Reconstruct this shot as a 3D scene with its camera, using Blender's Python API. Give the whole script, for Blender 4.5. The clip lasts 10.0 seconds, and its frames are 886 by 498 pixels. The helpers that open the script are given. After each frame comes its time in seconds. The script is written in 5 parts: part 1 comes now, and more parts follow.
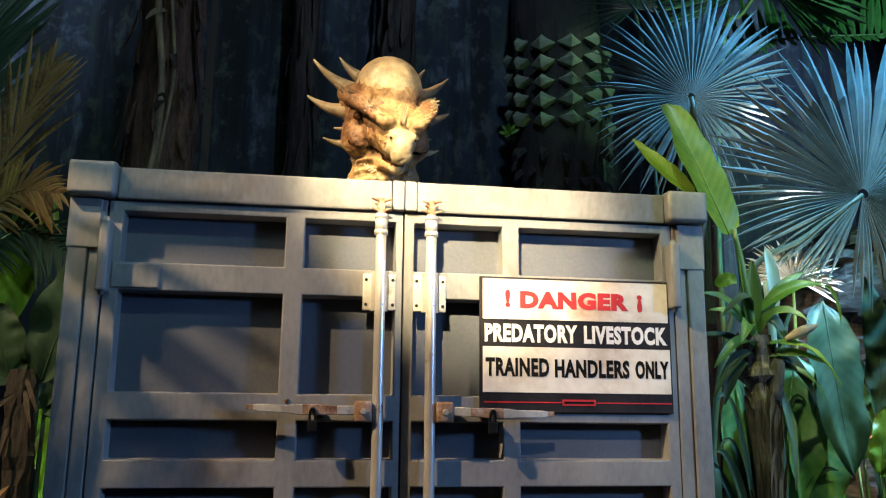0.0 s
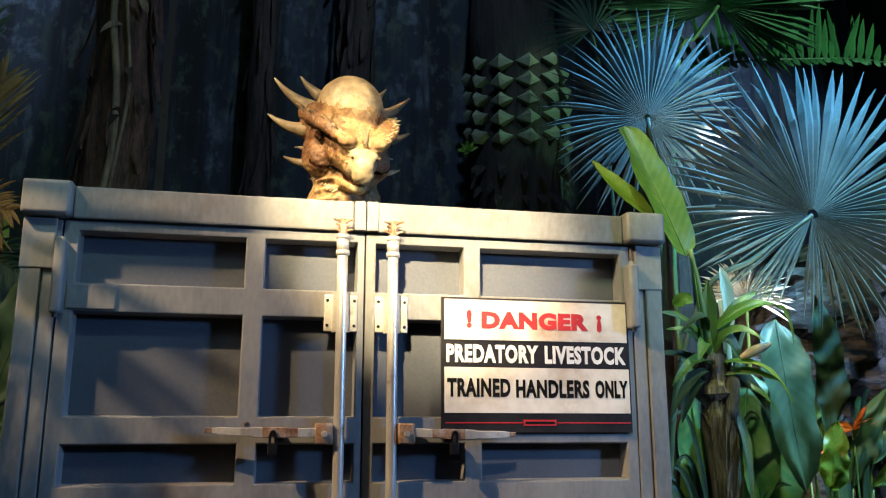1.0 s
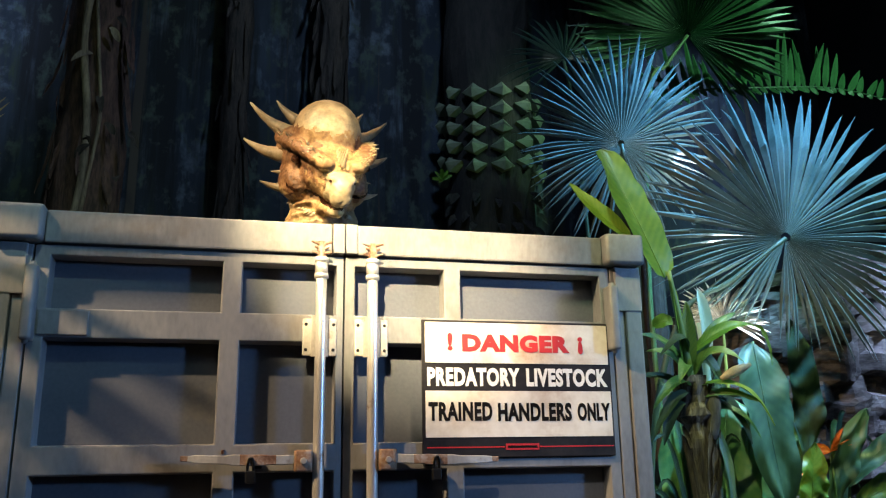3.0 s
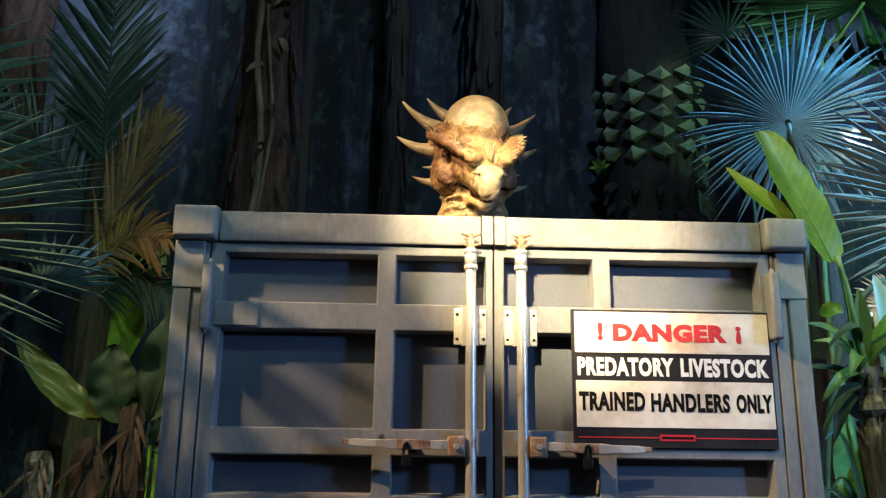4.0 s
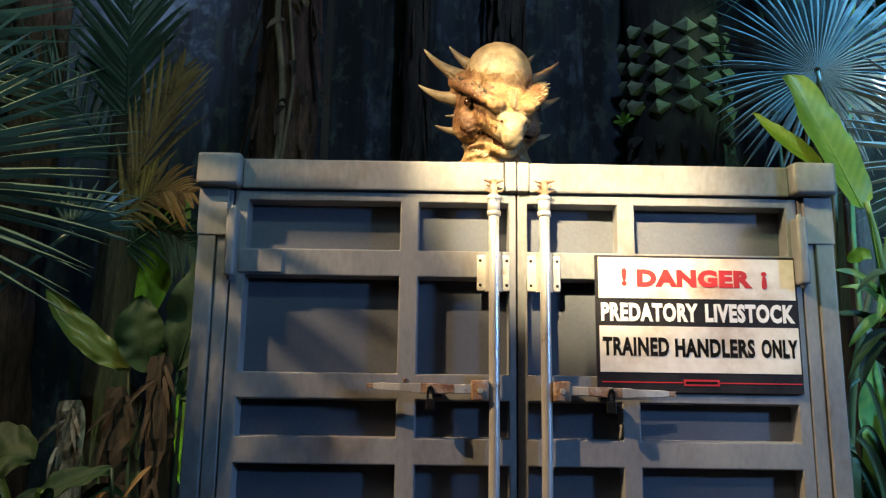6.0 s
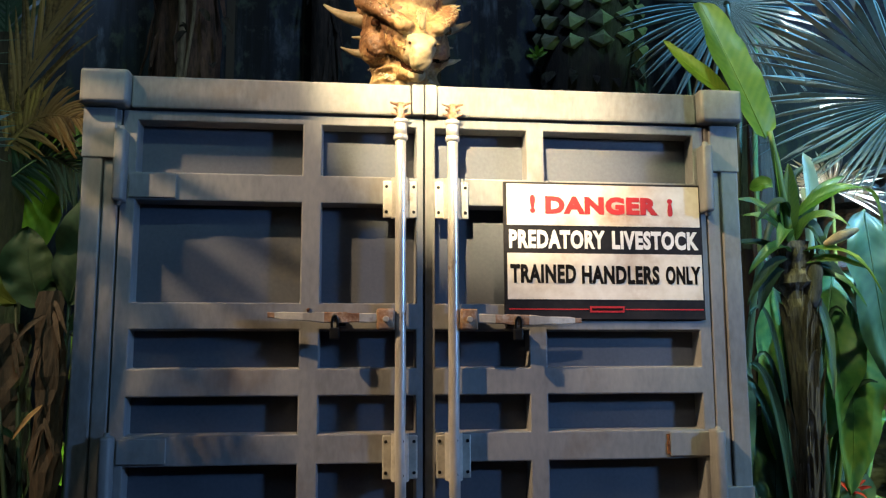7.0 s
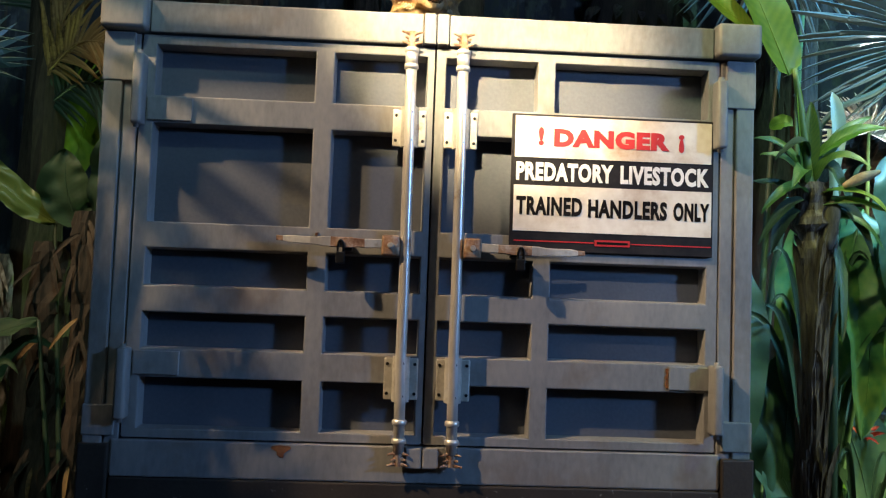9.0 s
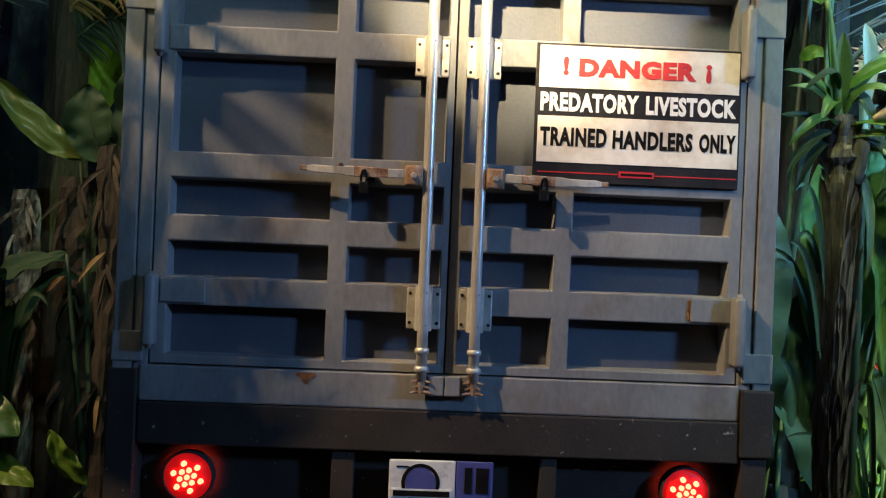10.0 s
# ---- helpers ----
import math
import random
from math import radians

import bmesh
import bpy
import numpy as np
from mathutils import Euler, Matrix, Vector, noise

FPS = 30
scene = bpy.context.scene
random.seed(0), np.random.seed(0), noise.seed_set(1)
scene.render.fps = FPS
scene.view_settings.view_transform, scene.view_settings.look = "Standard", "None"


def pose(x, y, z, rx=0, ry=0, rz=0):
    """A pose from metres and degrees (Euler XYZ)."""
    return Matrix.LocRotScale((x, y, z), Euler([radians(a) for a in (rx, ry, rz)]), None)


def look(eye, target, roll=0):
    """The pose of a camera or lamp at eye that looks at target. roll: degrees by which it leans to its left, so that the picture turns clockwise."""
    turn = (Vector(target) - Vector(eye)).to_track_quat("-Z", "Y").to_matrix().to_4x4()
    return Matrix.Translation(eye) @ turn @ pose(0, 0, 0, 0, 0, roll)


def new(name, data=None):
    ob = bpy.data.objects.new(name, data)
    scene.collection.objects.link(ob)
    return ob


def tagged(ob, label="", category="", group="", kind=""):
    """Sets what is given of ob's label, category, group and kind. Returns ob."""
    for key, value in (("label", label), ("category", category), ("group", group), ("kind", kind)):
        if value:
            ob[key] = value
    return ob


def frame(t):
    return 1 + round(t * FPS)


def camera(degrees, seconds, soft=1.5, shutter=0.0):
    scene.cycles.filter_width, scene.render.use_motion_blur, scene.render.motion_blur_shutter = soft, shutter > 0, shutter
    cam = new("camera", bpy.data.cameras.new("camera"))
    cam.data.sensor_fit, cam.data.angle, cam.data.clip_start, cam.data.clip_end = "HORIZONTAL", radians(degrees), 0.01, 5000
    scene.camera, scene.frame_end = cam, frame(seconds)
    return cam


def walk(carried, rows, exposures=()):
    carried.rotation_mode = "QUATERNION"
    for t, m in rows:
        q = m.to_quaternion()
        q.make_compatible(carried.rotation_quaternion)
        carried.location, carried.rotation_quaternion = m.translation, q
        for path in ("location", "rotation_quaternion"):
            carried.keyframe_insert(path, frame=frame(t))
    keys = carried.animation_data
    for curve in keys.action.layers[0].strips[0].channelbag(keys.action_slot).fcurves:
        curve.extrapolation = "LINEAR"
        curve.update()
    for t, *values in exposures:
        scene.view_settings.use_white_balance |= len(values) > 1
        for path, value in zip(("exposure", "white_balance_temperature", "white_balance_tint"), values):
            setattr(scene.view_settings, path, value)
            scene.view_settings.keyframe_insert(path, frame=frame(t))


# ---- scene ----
cam = camera(56.2, 10.0, soft=1.2, shutter=0.12)
PATH = [
    (0, (-0.272, -2.541, 1.734), (0.031, -0.604, 2.129), 0.51),
    (0.5, (-0.291, -2.535, 1.733), (0.061, -0.61, 2.148), 0.49),
    (1, (-0.289, -2.546, 1.754), (0.115, -0.635, 2.182), -0.02),
    (1.5, (-0.281, -2.543, 1.748), (0.176, -0.652, 2.212), -0.4),
    (2, (-0.279, -2.544, 1.74), (0.225, -0.672, 2.231), -0.72),
    (2.2, (-0.29, -2.536, 1.732), (0.236, -0.673, 2.233), -0.98),
    (3.3, (-0.31, -2.511, 1.725), (0.073, -0.614, 2.227), -0.75),
    (3.5, (-0.296, -2.52, 1.733), (-0.006, -0.603, 2.225), -0.21),
    (4, (-0.258, -2.555, 1.711), (-0.184, -0.617, 2.2), 0.7),
    (4.5, (-0.26, -2.588, 1.701), (-0.305, -0.65, 2.195), 0.9),
    (5, (-0.283, -2.58, 1.695), (-0.396, -0.642, 2.177), 0.75),
    (5.5, (-0.275, -2.573, 1.679), (-0.374, -0.625, 2.124), 0.78),
    (6, (-0.259, -2.539, 1.659), (-0.237, -0.581, 2.062), 0.78),
    (6.2, (-0.251, -2.521, 1.637), (-0.165, -0.562, 2.031), 0.42),
    (7.3, (-0.221, -2.426, 1.615), (0.036, -0.456, 1.839), -0.48),
    (7.5, (-0.24, -2.403, 1.602), (0.034, -0.433, 1.81), -0.69),
    (8, (-0.235, -2.39, 1.616), (0.036, -0.415, 1.77), -0.29),
    (8.5, (-0.132, -2.442, 1.586), (0.05, -0.453, 1.683), 1.71),
    (9, (-0.072, -2.509, 1.59), (0.019, -0.515, 1.712), 2.02),
    (9.5, (-0.076, -2.531, 1.539), (-0.035, -0.533, 1.629), 2.26),
    (10, (-0.078, -2.512, 1.525), (-0.031, -0.512, 1.53), 2.35),
]
walk(cam, [(t, look(eye, target, roll)) for t, eye, target, roll in PATH])

# ---- world and lights ----
world = bpy.data.worlds.new("hall")
world.use_nodes = True
scene.world = world
world.node_tree.nodes["Background"].inputs[0].default_value = (0.35, 0.55, 0.75, 1)
world.node_tree.nodes["Background"].inputs[1].default_value = 0.004


def spot(name, eye, target, watts, colour, angle, blend=0.6, size=0.05):
    data = bpy.data.lights.new(name, "SPOT")
    data.energy, data.color = watts, colour
    data.spot_size, data.spot_blend, data.shadow_soft_size = radians(angle), blend, size
    ob = new(name, data)
    ob.matrix_world = look(eye, target)
    return ob


# theatre spots out of view, most of them hung from the ceiling of the hall
spot("spot_lamp_head", (-1.35, -4.0, 5.3), (0.15, 0.0, 2.56), 8600, (1.0, 0.78, 0.44), 13, 0.9, 0.03)
spot("spot_lamp_door", (-3.1, -1.65, 5.05), (-0.15, 0.0, 1.85), 1480, (1.0, 0.70, 0.39), 58, 0.9, 0.045)
spot("spot_lamp_sign", (-0.6, -3.6, 5.2), (0.56, 0.0, 1.98), 620, (1.0, 0.84, 0.66), 9, 0.8, 0.03)
spot("spot_lamp_cool", (4.3, -2.6, 2.9), (0.0, 0.0, 1.55), 560, (0.24, 0.50, 1.0), 40, 0.9, 0.2)
spot("spot_lamp_blue", (2.9, -0.9, 5.8), (1.9, 0.9, 3.1), 3600, (0.18, 0.52, 1.0), 40, 0.8, 0.04)
spot("spot_lamp_green", (4.3, -0.6, 5.7), (3.0, 1.7, 4.1), 520, (0.42, 1.0, 0.62), 46, 0.8, 0.05)
spot("spot_lamp_leaf", (0.2, -2.2, 5.3), (1.15, 0.2, 2.35), 480, (0.78, 1.0, 0.48), 17, 0.9, 0.04)
spot("spot_lamp_jungle", (3.4, -1.6, 5.5), (1.75, 0.8, 1.5), 760, (0.82, 1.0, 0.42), 36, 0.9, 0.05)
# added fill for the dim plants left of the container
spot("fill_spot_left", (-0.2, -3.0, 5.5), (-2.0, 0.6, 3.25), 350, (0.58, 0.90, 0.80), 58, 0.9, 0.1)
spot("spot_lamp_trunk", (2.9, 1.65, 5.6), (1.42, 3.0, 4.2), 95, (0.70, 0.95, 0.70), 11, 0.8, 0.03)
# three added fill spots that brighten the painted backdrop and its trees
spot("fill_spot_mural", (-1.6, 0.9, 5.9), (-2.75, 3.7, 4.95), 300, (0.50, 0.68, 1.0), 50, 0.9, 0.1)
spot("fill_spot_backdrop", (0.8, 0.4, 5.9), (0.2, 3.7, 4.2), 160, (0.45, 0.66, 1.0), 85, 0.9, 0.1)
spot("fill_spot_distance", (3.4, 2.35, 5.9), (3.4, 3.7, 4.0), 240, (0.40, 0.62, 1.0), 80, 0.9, 0.1)
spot("spot_lamp_pale", (2.12, 0.15, 0.6), (1.92, 0.9, 2.42), 1000, (0.85, 0.95, 1.0), 15, 0.8, 0.04)
spot("spot_lamp_rock", (4.6, -0.5, 5.4), (4.25, 2.0, 2.5), 3400, (0.42, 0.58, 1.0), 34, 0.8, 0.05)
spot("spot_lamp_ground", (-1.22, 1.30, 0.35), (-1.50, 1.66, 1.9), 110, (0.62, 1.0, 0.35), 55, 0.8, 0.03)
spot("spot_lamp_undergrowth", (2.5, 0.1, 0.4), (1.9, 1.2, 0.9), 90, (0.75, 1.0, 0.40), 80, 0.8, 0.03)

# added fill: a large soft unseen light standing in for the hall's dim ambient
hall = bpy.data.lights.new("hall_fill", "AREA")
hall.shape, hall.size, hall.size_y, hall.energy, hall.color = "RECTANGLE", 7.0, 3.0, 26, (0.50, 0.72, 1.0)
new("hall_fill", hall).matrix_world = look((0, -3.6, 6.0), (0, 1.4, 2.2))


# ---- materials ----
def material(name, rough=0.6, metal=0.0, colours=((0.2, 0.2, 0.2), (0.3, 0.3, 0.3)), scale=6.0, stretch=(1, 1, 1), bump=0.2,
             fine=60.0, spots=None, translucent=0.0, island=0.0, per_object=0.0, spot_scale=3.0, spot_edge=(0.55, 0.68), coords="Object", veins=0.0):
    """Two-scale noise colour, a bump, an optional third stain colour."""
    m = bpy.data.materials.new(name)
    m.use_nodes = True
    t = m.node_tree
    n, l = t.nodes, t.links
    bsdf = n["Principled BSDF"]
    bsdf.inputs["Roughness"].default_value, bsdf.inputs["Metallic"].default_value = rough, metal
    tc = n.new("ShaderNodeTexCoord")
    mp = n.new("ShaderNodeMapping")
    mp.inputs["Scale"].default_value = stretch
    l.new(tc.outputs[coords], mp.inputs["Vector"])
    n1 = n.new("ShaderNodeTexNoise")
    n1.inputs["Scale"].default_value, n1.inputs["Detail"].default_value = scale, 6
    n2 = n.new("ShaderNodeTexNoise")
    n2.inputs["Scale"].default_value, n2.inputs["Detail"].default_value = fine, 4
    for k in (n1, n2):
        l.new(mp.outputs[0], k.inputs["Vector"])
    mix = n.new("ShaderNodeMath")
    mix.operation = "MULTIPLY_ADD"
    l.new(n2.outputs[0], mix.inputs[0])
    mix.inputs[1].default_value = 0.45
    sub = n.new("ShaderNodeMath")
    sub.operation = "MULTIPLY_ADD"
    sub.inputs[1].default_value, sub.inputs[2].default_value = 1.0, -0.22
    l.new(n1.outputs[0], sub.inputs[0])
    l.new(sub.outputs[0], mix.inputs[2])
    last = mix.outputs[0]
    for amount, node, out in ((island, "ShaderNodeNewGeometry", "Random Per Island"), (per_object, "ShaderNodeObjectInfo", "Random")):
        if amount:
            r = n.new(node)
            add = n.new("ShaderNodeMath")
            add.operation = "MULTIPLY_ADD"
            add.inputs[1].default_value = amount
            l.new(r.outputs[out], add.inputs[0])
            l.new(last, add.inputs[2])
            last = add.outputs[0]
    ramp = n.new("ShaderNodeValToRGB")
    ramp.color_ramp.elements[0].position, ramp.color_ramp.elements[1].position = 0.3, 0.72
    ramp.color_ramp.elements[0].color = (*colours[0], 1)
    ramp.color_ramp.elements[1].color = (*colours[-1], 1)
    if len(colours) == 3:
        e = ramp.color_ramp.elements.new(0.5)
        e.color = (*colours[1], 1)
    l.new(last, ramp.inputs[0])
    col = ramp.outputs[0]
    if spots:
        n3 = n.new("ShaderNodeTexNoise")
        n3.inputs["Scale"].default_value, n3.inputs["Detail"].default_value, n3.inputs["Roughness"].default_value = spot_scale, 8, 0.65
        l.new(tc.outputs[coords], n3.inputs["Vector"])
        r3 = n.new("ShaderNodeMapRange")
        r3.inputs["From Min"].default_value, r3.inputs["From Max"].default_value = spot_edge
        l.new(n3.outputs[0], r3.inputs["Value"])
        mx = n.new("ShaderNodeMix")
        mx.data_type = "RGBA"
        l.new(r3.outputs[0], mx.inputs["Factor"])
        l.new(col, mx.inputs["A"])
        mx.inputs["B"].default_value = (*spots, 1)
        col = mx.outputs["Result"]
    if veins:
        sep = n.new("ShaderNodeSeparateXYZ")
        l.new(tc.outputs["UV"], sep.inputs[0])
        ab = n.new("ShaderNodeMath")
        ab.operation = "ABSOLUTE"
        l.new(sep.outputs[1], ab.inputs[0])
        ph = n.new("ShaderNodeMath")
        ph.operation = "MULTIPLY_ADD"
        ph.inputs[1].default_value = -0.16
        l.new(ab.outputs[0], ph.inputs[0])
        l.new(sep.outputs[0], ph.inputs[2])
        fr = n.new("ShaderNodeMath")
        fr.operation = "MULTIPLY"
        fr.inputs[1].default_value = veins * 6.28318
        l.new(ph.outputs[0], fr.inputs[0])
        sn = n.new("ShaderNodeMath")
        sn.operation = "SINE"
        l.new(fr.outputs[0], sn.inputs[0])
        hv = n.new("ShaderNodeMath")
        hv.operation = "MULTIPLY_ADD"
        hv.inputs[1].default_value = 0.05
        l.new(sn.outputs[0], hv.inputs[0])
        l.new(last, hv.inputs[2])
        last = hv.outputs[0]
        l.new(last, ramp.inputs[0])
    l.new(col, bsdf.inputs["Base Color"])
    if bump:
        b = n.new("ShaderNodeBump")
        b.inputs["Strength"].default_value, b.inputs["Distance"].default_value = bump, 0.01
        l.new(last, b.inputs["Height"])
        l.new(b.outputs[0], bsdf.inputs["Normal"])
    if translucent:
        tr = n.new("ShaderNodeBsdfTranslucent")
        l.new(col, tr.inputs["Color"])
        ms = n.new("ShaderNodeMixShader")
        ms.inputs[0].default_value = translucent
        l.new(bsdf.outputs[0], ms.inputs[1])
        l.new(tr.outputs[0], ms.inputs[2])
        l.new(ms.outputs[0], n["Material Output"].inputs["Surface"])
    return m


def glow(name, colour, strength):
    m = bpy.data.materials.new(name)
    m.use_nodes = True
    b = m.node_tree.nodes["Principled BSDF"]
    b.inputs["Base Color"].default_value = (*colour, 1)
    b.inputs["Emission Color"].default_value = (*colour, 1)
    b.inputs["Emission Strength"].default_value = strength
    return m


PAINT = material("grey_paint", 0.5, 0.0, ((0.14, 0.145, 0.155), (0.20, 0.205, 0.215), (0.26, 0.26, 0.258)), 4.5, (1, 1, 0.4), 0.10, 70,
                 spots=(0.145, 0.105, 0.075), spot_scale=2.6, spot_edge=(0.52, 0.74))
# recess shade put into the colour: darker and bluer than the frame paint
PANEL = material("shaded_panel_paint", 0.55, 0.0, ((0.066, 0.076, 0.100), (0.104, 0.115, 0.140)), 3.0, (1, 1, 1), 0.06, 90,
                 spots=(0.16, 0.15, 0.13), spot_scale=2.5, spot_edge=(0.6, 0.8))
DARKPAINT = material("black_paint", 0.6, 0.0, ((0.018, 0.014, 0.012), (0.040, 0.033, 0.028)), 4, (1, 1, 1), 0.15, 120,
                     spots=(0.3, 0.3, 0.3), spot_scale=42, spot_edge=(0.66, 0.69))
SEAM = material("seam_rubber", 0.8, 0.0, ((0.006, 0.006, 0.007), (0.014, 0.014, 0.015)), 8, bump=0.05)
STEEL = material("worn_steel", 0.34, 0.6, ((0.50, 0.47, 0.43), (0.80, 0.78, 0.74)), 9, (1, 1, 0.25), 0.05, 80,
                 spots=(0.24, 0.12, 0.06), spot_scale=9, spot_edge=(0.62, 0.72))
GALV = material("galvanised_steel", 0.42, 0.5, ((0.46, 0.44, 0.40), (0.70, 0.67, 0.60)), 14, (1, 1, 1), 0.1, 90,
                spots=(0.25, 0.14, 0.07), spot_scale=11, spot_edge=(0.6, 0.72))
RUST = material("rusty_steel", 0.7, 0.35, ((0.16, 0.07, 0.035), (0.30, 0.18, 0.11), (0.46, 0.40, 0.35)), 22, (1, 1, 1), 0.3, 120)
RUSTSTAIN = material("rust_weld", 0.8, 0.1, ((0.10, 0.035, 0.012), (0.25, 0.10, 0.035)), 40, bump=0.3)
BLACKMETAL = material("black_metal", 0.3, 0.3, ((0.008, 0.008, 0.009), (0.02, 0.02, 0.02)), 20, bump=0.05)
SIGNBLACK = material("sign_black", 0.45, 0.0, ((0.010, 0.010, 0.013), (0.028, 0.026, 0.028)), 6, bump=0.05)
SIGNWHITE = material("sign_white", 0.45, 0.0, ((0.62, 0.56, 0.47), (0.80, 0.76, 0.68)), 5, (1, 1, 1), 0.05, 40,
                     spots=(0.36, 0.22, 0.12), spot_scale=4.2, spot_edge=(0.50, 0.76))
SIGNBLACK.node_tree.nodes["Principled BSDF"].inputs["Specular IOR Level"].default_value = 0.15
SIGNRED = material("sign_red", 0.6, 0.0, ((0.40, 0.012, 0.014), (0.52, 0.022, 0.022)), 12, bump=0.02)
SIGNRED2 = material("sign_dull_red", 0.5, 0.0, ((0.40, 0.014, 0.018), (0.52, 0.025, 0.025)), 12, bump=0.02)
SIGNLET = material("sign_letter_white", 0.5, 0.0, ((0.70, 0.68, 0.64), (0.84, 0.83, 0.80)), 14, bump=0.02)
SIGNINK = material("sign_ink", 0.85, 0.0, ((0.005, 0.005, 0.006), (0.014, 0.013, 0.013)), 16, bump=0.02)
SIGNINK.node_tree.nodes["Principled BSDF"].inputs["Specular IOR Level"].default_value = 0.05
FANLEAF = material("fan_leaf", 0.30, 0.0, ((0.05, 0.085, 0.08), (0.11, 0.16, 0.15)), 5, (1, 1, 1), 0.06, 70, translucent=0.2, per_object=0.25)
FANLEFT = material("dark_fan_leaf", 0.36, 0.0, ((0.035, 0.075, 0.06), (0.07, 0.125, 0.10)), 5, (1, 1, 1), 0.06, 70, translucent=0.15, per_object=0.25,
                   spots=(0.15, 0.13, 0.065), spot_scale=4, spot_edge=(0.68, 0.77))
FANGREEN = material("green_fan_leaf", 0.4, 0.0, ((0.016, 0.06, 0.022), (0.045, 0.14, 0.05)), 5, (1, 1, 1), 0.06, 70, translucent=0.3, per_object=0.25)
FRONDDARK = material("dark_frond", 0.45, 0.0, ((0.010, 0.026, 0.020), (0.022, 0.050, 0.036)), 5, bump=0.06, translucent=0.15, per_object=0.25)
FRONDDRY = material("dry_frond", 0.7, 0.0, ((0.016, 0.011, 0.006), (0.075, 0.045, 0.018), (0.24, 0.15, 0.06)), 4, bump=0.1, translucent=0.2, per_object=0.4)
BROAD = material("broad_leaf", 0.4, 0.0, ((0.022, 0.075, 0.022), (0.06, 0.15, 0.045), (0.13, 0.20, 0.05)), 5, (1, 1, 1), 0.1, 30, translucent=0.22, per_object=0.2, veins=14)
BROADBLUE = material("waxy_leaf", 0.42, 0.0, ((0.035, 0.09, 0.065), (0.08, 0.165, 0.11)), 4, (1, 1, 1), 0.12, 26, translucent=0.15, per_object=0.2, veins=14)
BROADLIME = material("lime_leaf", 0.42, 0.0, ((0.085, 0.19, 0.02), (0.20, 0.30, 0.04)), 3, (1, 1, 1), 0.1, 24, translucent=0.3,
                     spots=(0.10, 0.13, 0.03), spot_scale=8, spot_edge=(0.6, 0.8), veins=14)
# the broad leaf again, its shade put into the colour
BROADDARK = material("shaded_broad_leaf", 0.7, 0.0, ((0.010, 0.028, 0.013), (0.024, 0.06, 0.024)), 4, bump=0.1, translucent=0.15, per_object=0.2, veins=14)
# light from behind the sheath put into its pale colour
PALESHEATH = material("lit_sheath", 0.45, 0.0, ((0.22, 0.36, 0.34), (0.40, 0.55, 0.52)), 5, (1, 1, 0.4), 0.06, 30, translucent=0.3)
WHITELEAF = material("pale_leaf", 0.5, 0.0, ((0.65, 0.70, 0.64), (0.82, 0.85, 0.80)), 6, bump=0.05, translucent=0.2)
STEMGREEN = material("green_stem", 0.5, 0.0, ((0.06, 0.12, 0.04), (0.11, 0.19, 0.06)), 8, (1, 1, 0.3), 0.15)
BARKRED = material("reddish_bark", 0.9, 0.0, ((0.022, 0.011, 0.008), (0.11, 0.055, 0.04)), 6, (3, 3, 0.7), 0.9, 24)
# the green stem again, with shade put into its colour
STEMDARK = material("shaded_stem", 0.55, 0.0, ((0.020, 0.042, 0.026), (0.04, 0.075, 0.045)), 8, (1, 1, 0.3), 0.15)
BARK = material("fibrous_bark", 0.85, 0.0, ((0.02, 0.012, 0.008), (0.085, 0.055, 0.036), (0.20, 0.145, 0.10)), 7, (5, 5, 0.6), 0.9, 26)
# fibrous bark again, darkened in colour for stems and trunks in shade
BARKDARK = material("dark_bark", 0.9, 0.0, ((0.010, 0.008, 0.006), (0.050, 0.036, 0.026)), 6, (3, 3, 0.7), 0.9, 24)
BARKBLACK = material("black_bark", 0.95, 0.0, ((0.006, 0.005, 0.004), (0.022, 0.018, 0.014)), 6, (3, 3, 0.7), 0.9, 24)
VINE = material("vine_bark", 0.85, 0.0, ((0.07, 0.050, 0.032), (0.24, 0.18, 0.12)), 8, (3, 3, 0.6), 0.5, 40)
SCALE = material("leaf_base", 0.65, 0.0, ((0.06, 0.075, 0.05), (0.13, 0.155, 0.10)), 9, bump=0.3, per_object=0.25)
ROCK = material("rock", 0.85, 0.0, ((0.022, 0.018, 0.015), (0.10, 0.088, 0.075), (0.24, 0.22, 0.20)), 2.5, (1, 1, 2.5), 0.8, 18)
SOIL = material("soil", 0.95, 0.0, ((0.012, 0.009, 0.007), (0.045, 0.033, 0.022)), 5, bump=0.8, fine=40)
WALLBLACK = material("black_wall", 0.9, 0.0, ((0.006, 0.007, 0.009), (0.012, 0.013, 0.016)), 2, bump=0.1)
SKIN = material("dinosaur_skin", 0.6, 0.0, ((0.085, 0.040, 0.016), (0.235, 0.145, 0.058), (0.38, 0.29, 0.15)), 9, (1, 1, 1), 0.75, 75,
                spots=(0.13, 0.060, 0.03), spot_scale=9, spot_edge=(0.52, 0.66))
SKINDARK = material("brown_skin", 0.6, 0.0, ((0.05, 0.022, 0.010), (0.16, 0.075, 0.03), (0.30, 0.19, 0.09)), 12, (1, 1, 1), 0.8, 80)
PALEBARK = material("pale_bark", 0.85, 0.0, ((0.03, 0.027, 0.022), (0.13, 0.12, 0.10), (0.38, 0.37, 0.34)), 9, (3, 3, 0.8), 0.8, 26)
BONE = material("horn_bone", 0.5, 0.0, ((0.24, 0.175, 0.09), (0.44, 0.36, 0.235)), 14, bump=0.3, fine=70,
                spots=(0.14, 0.12, 0.085), spot_scale=9, spot_edge=(0.48, 0.66))
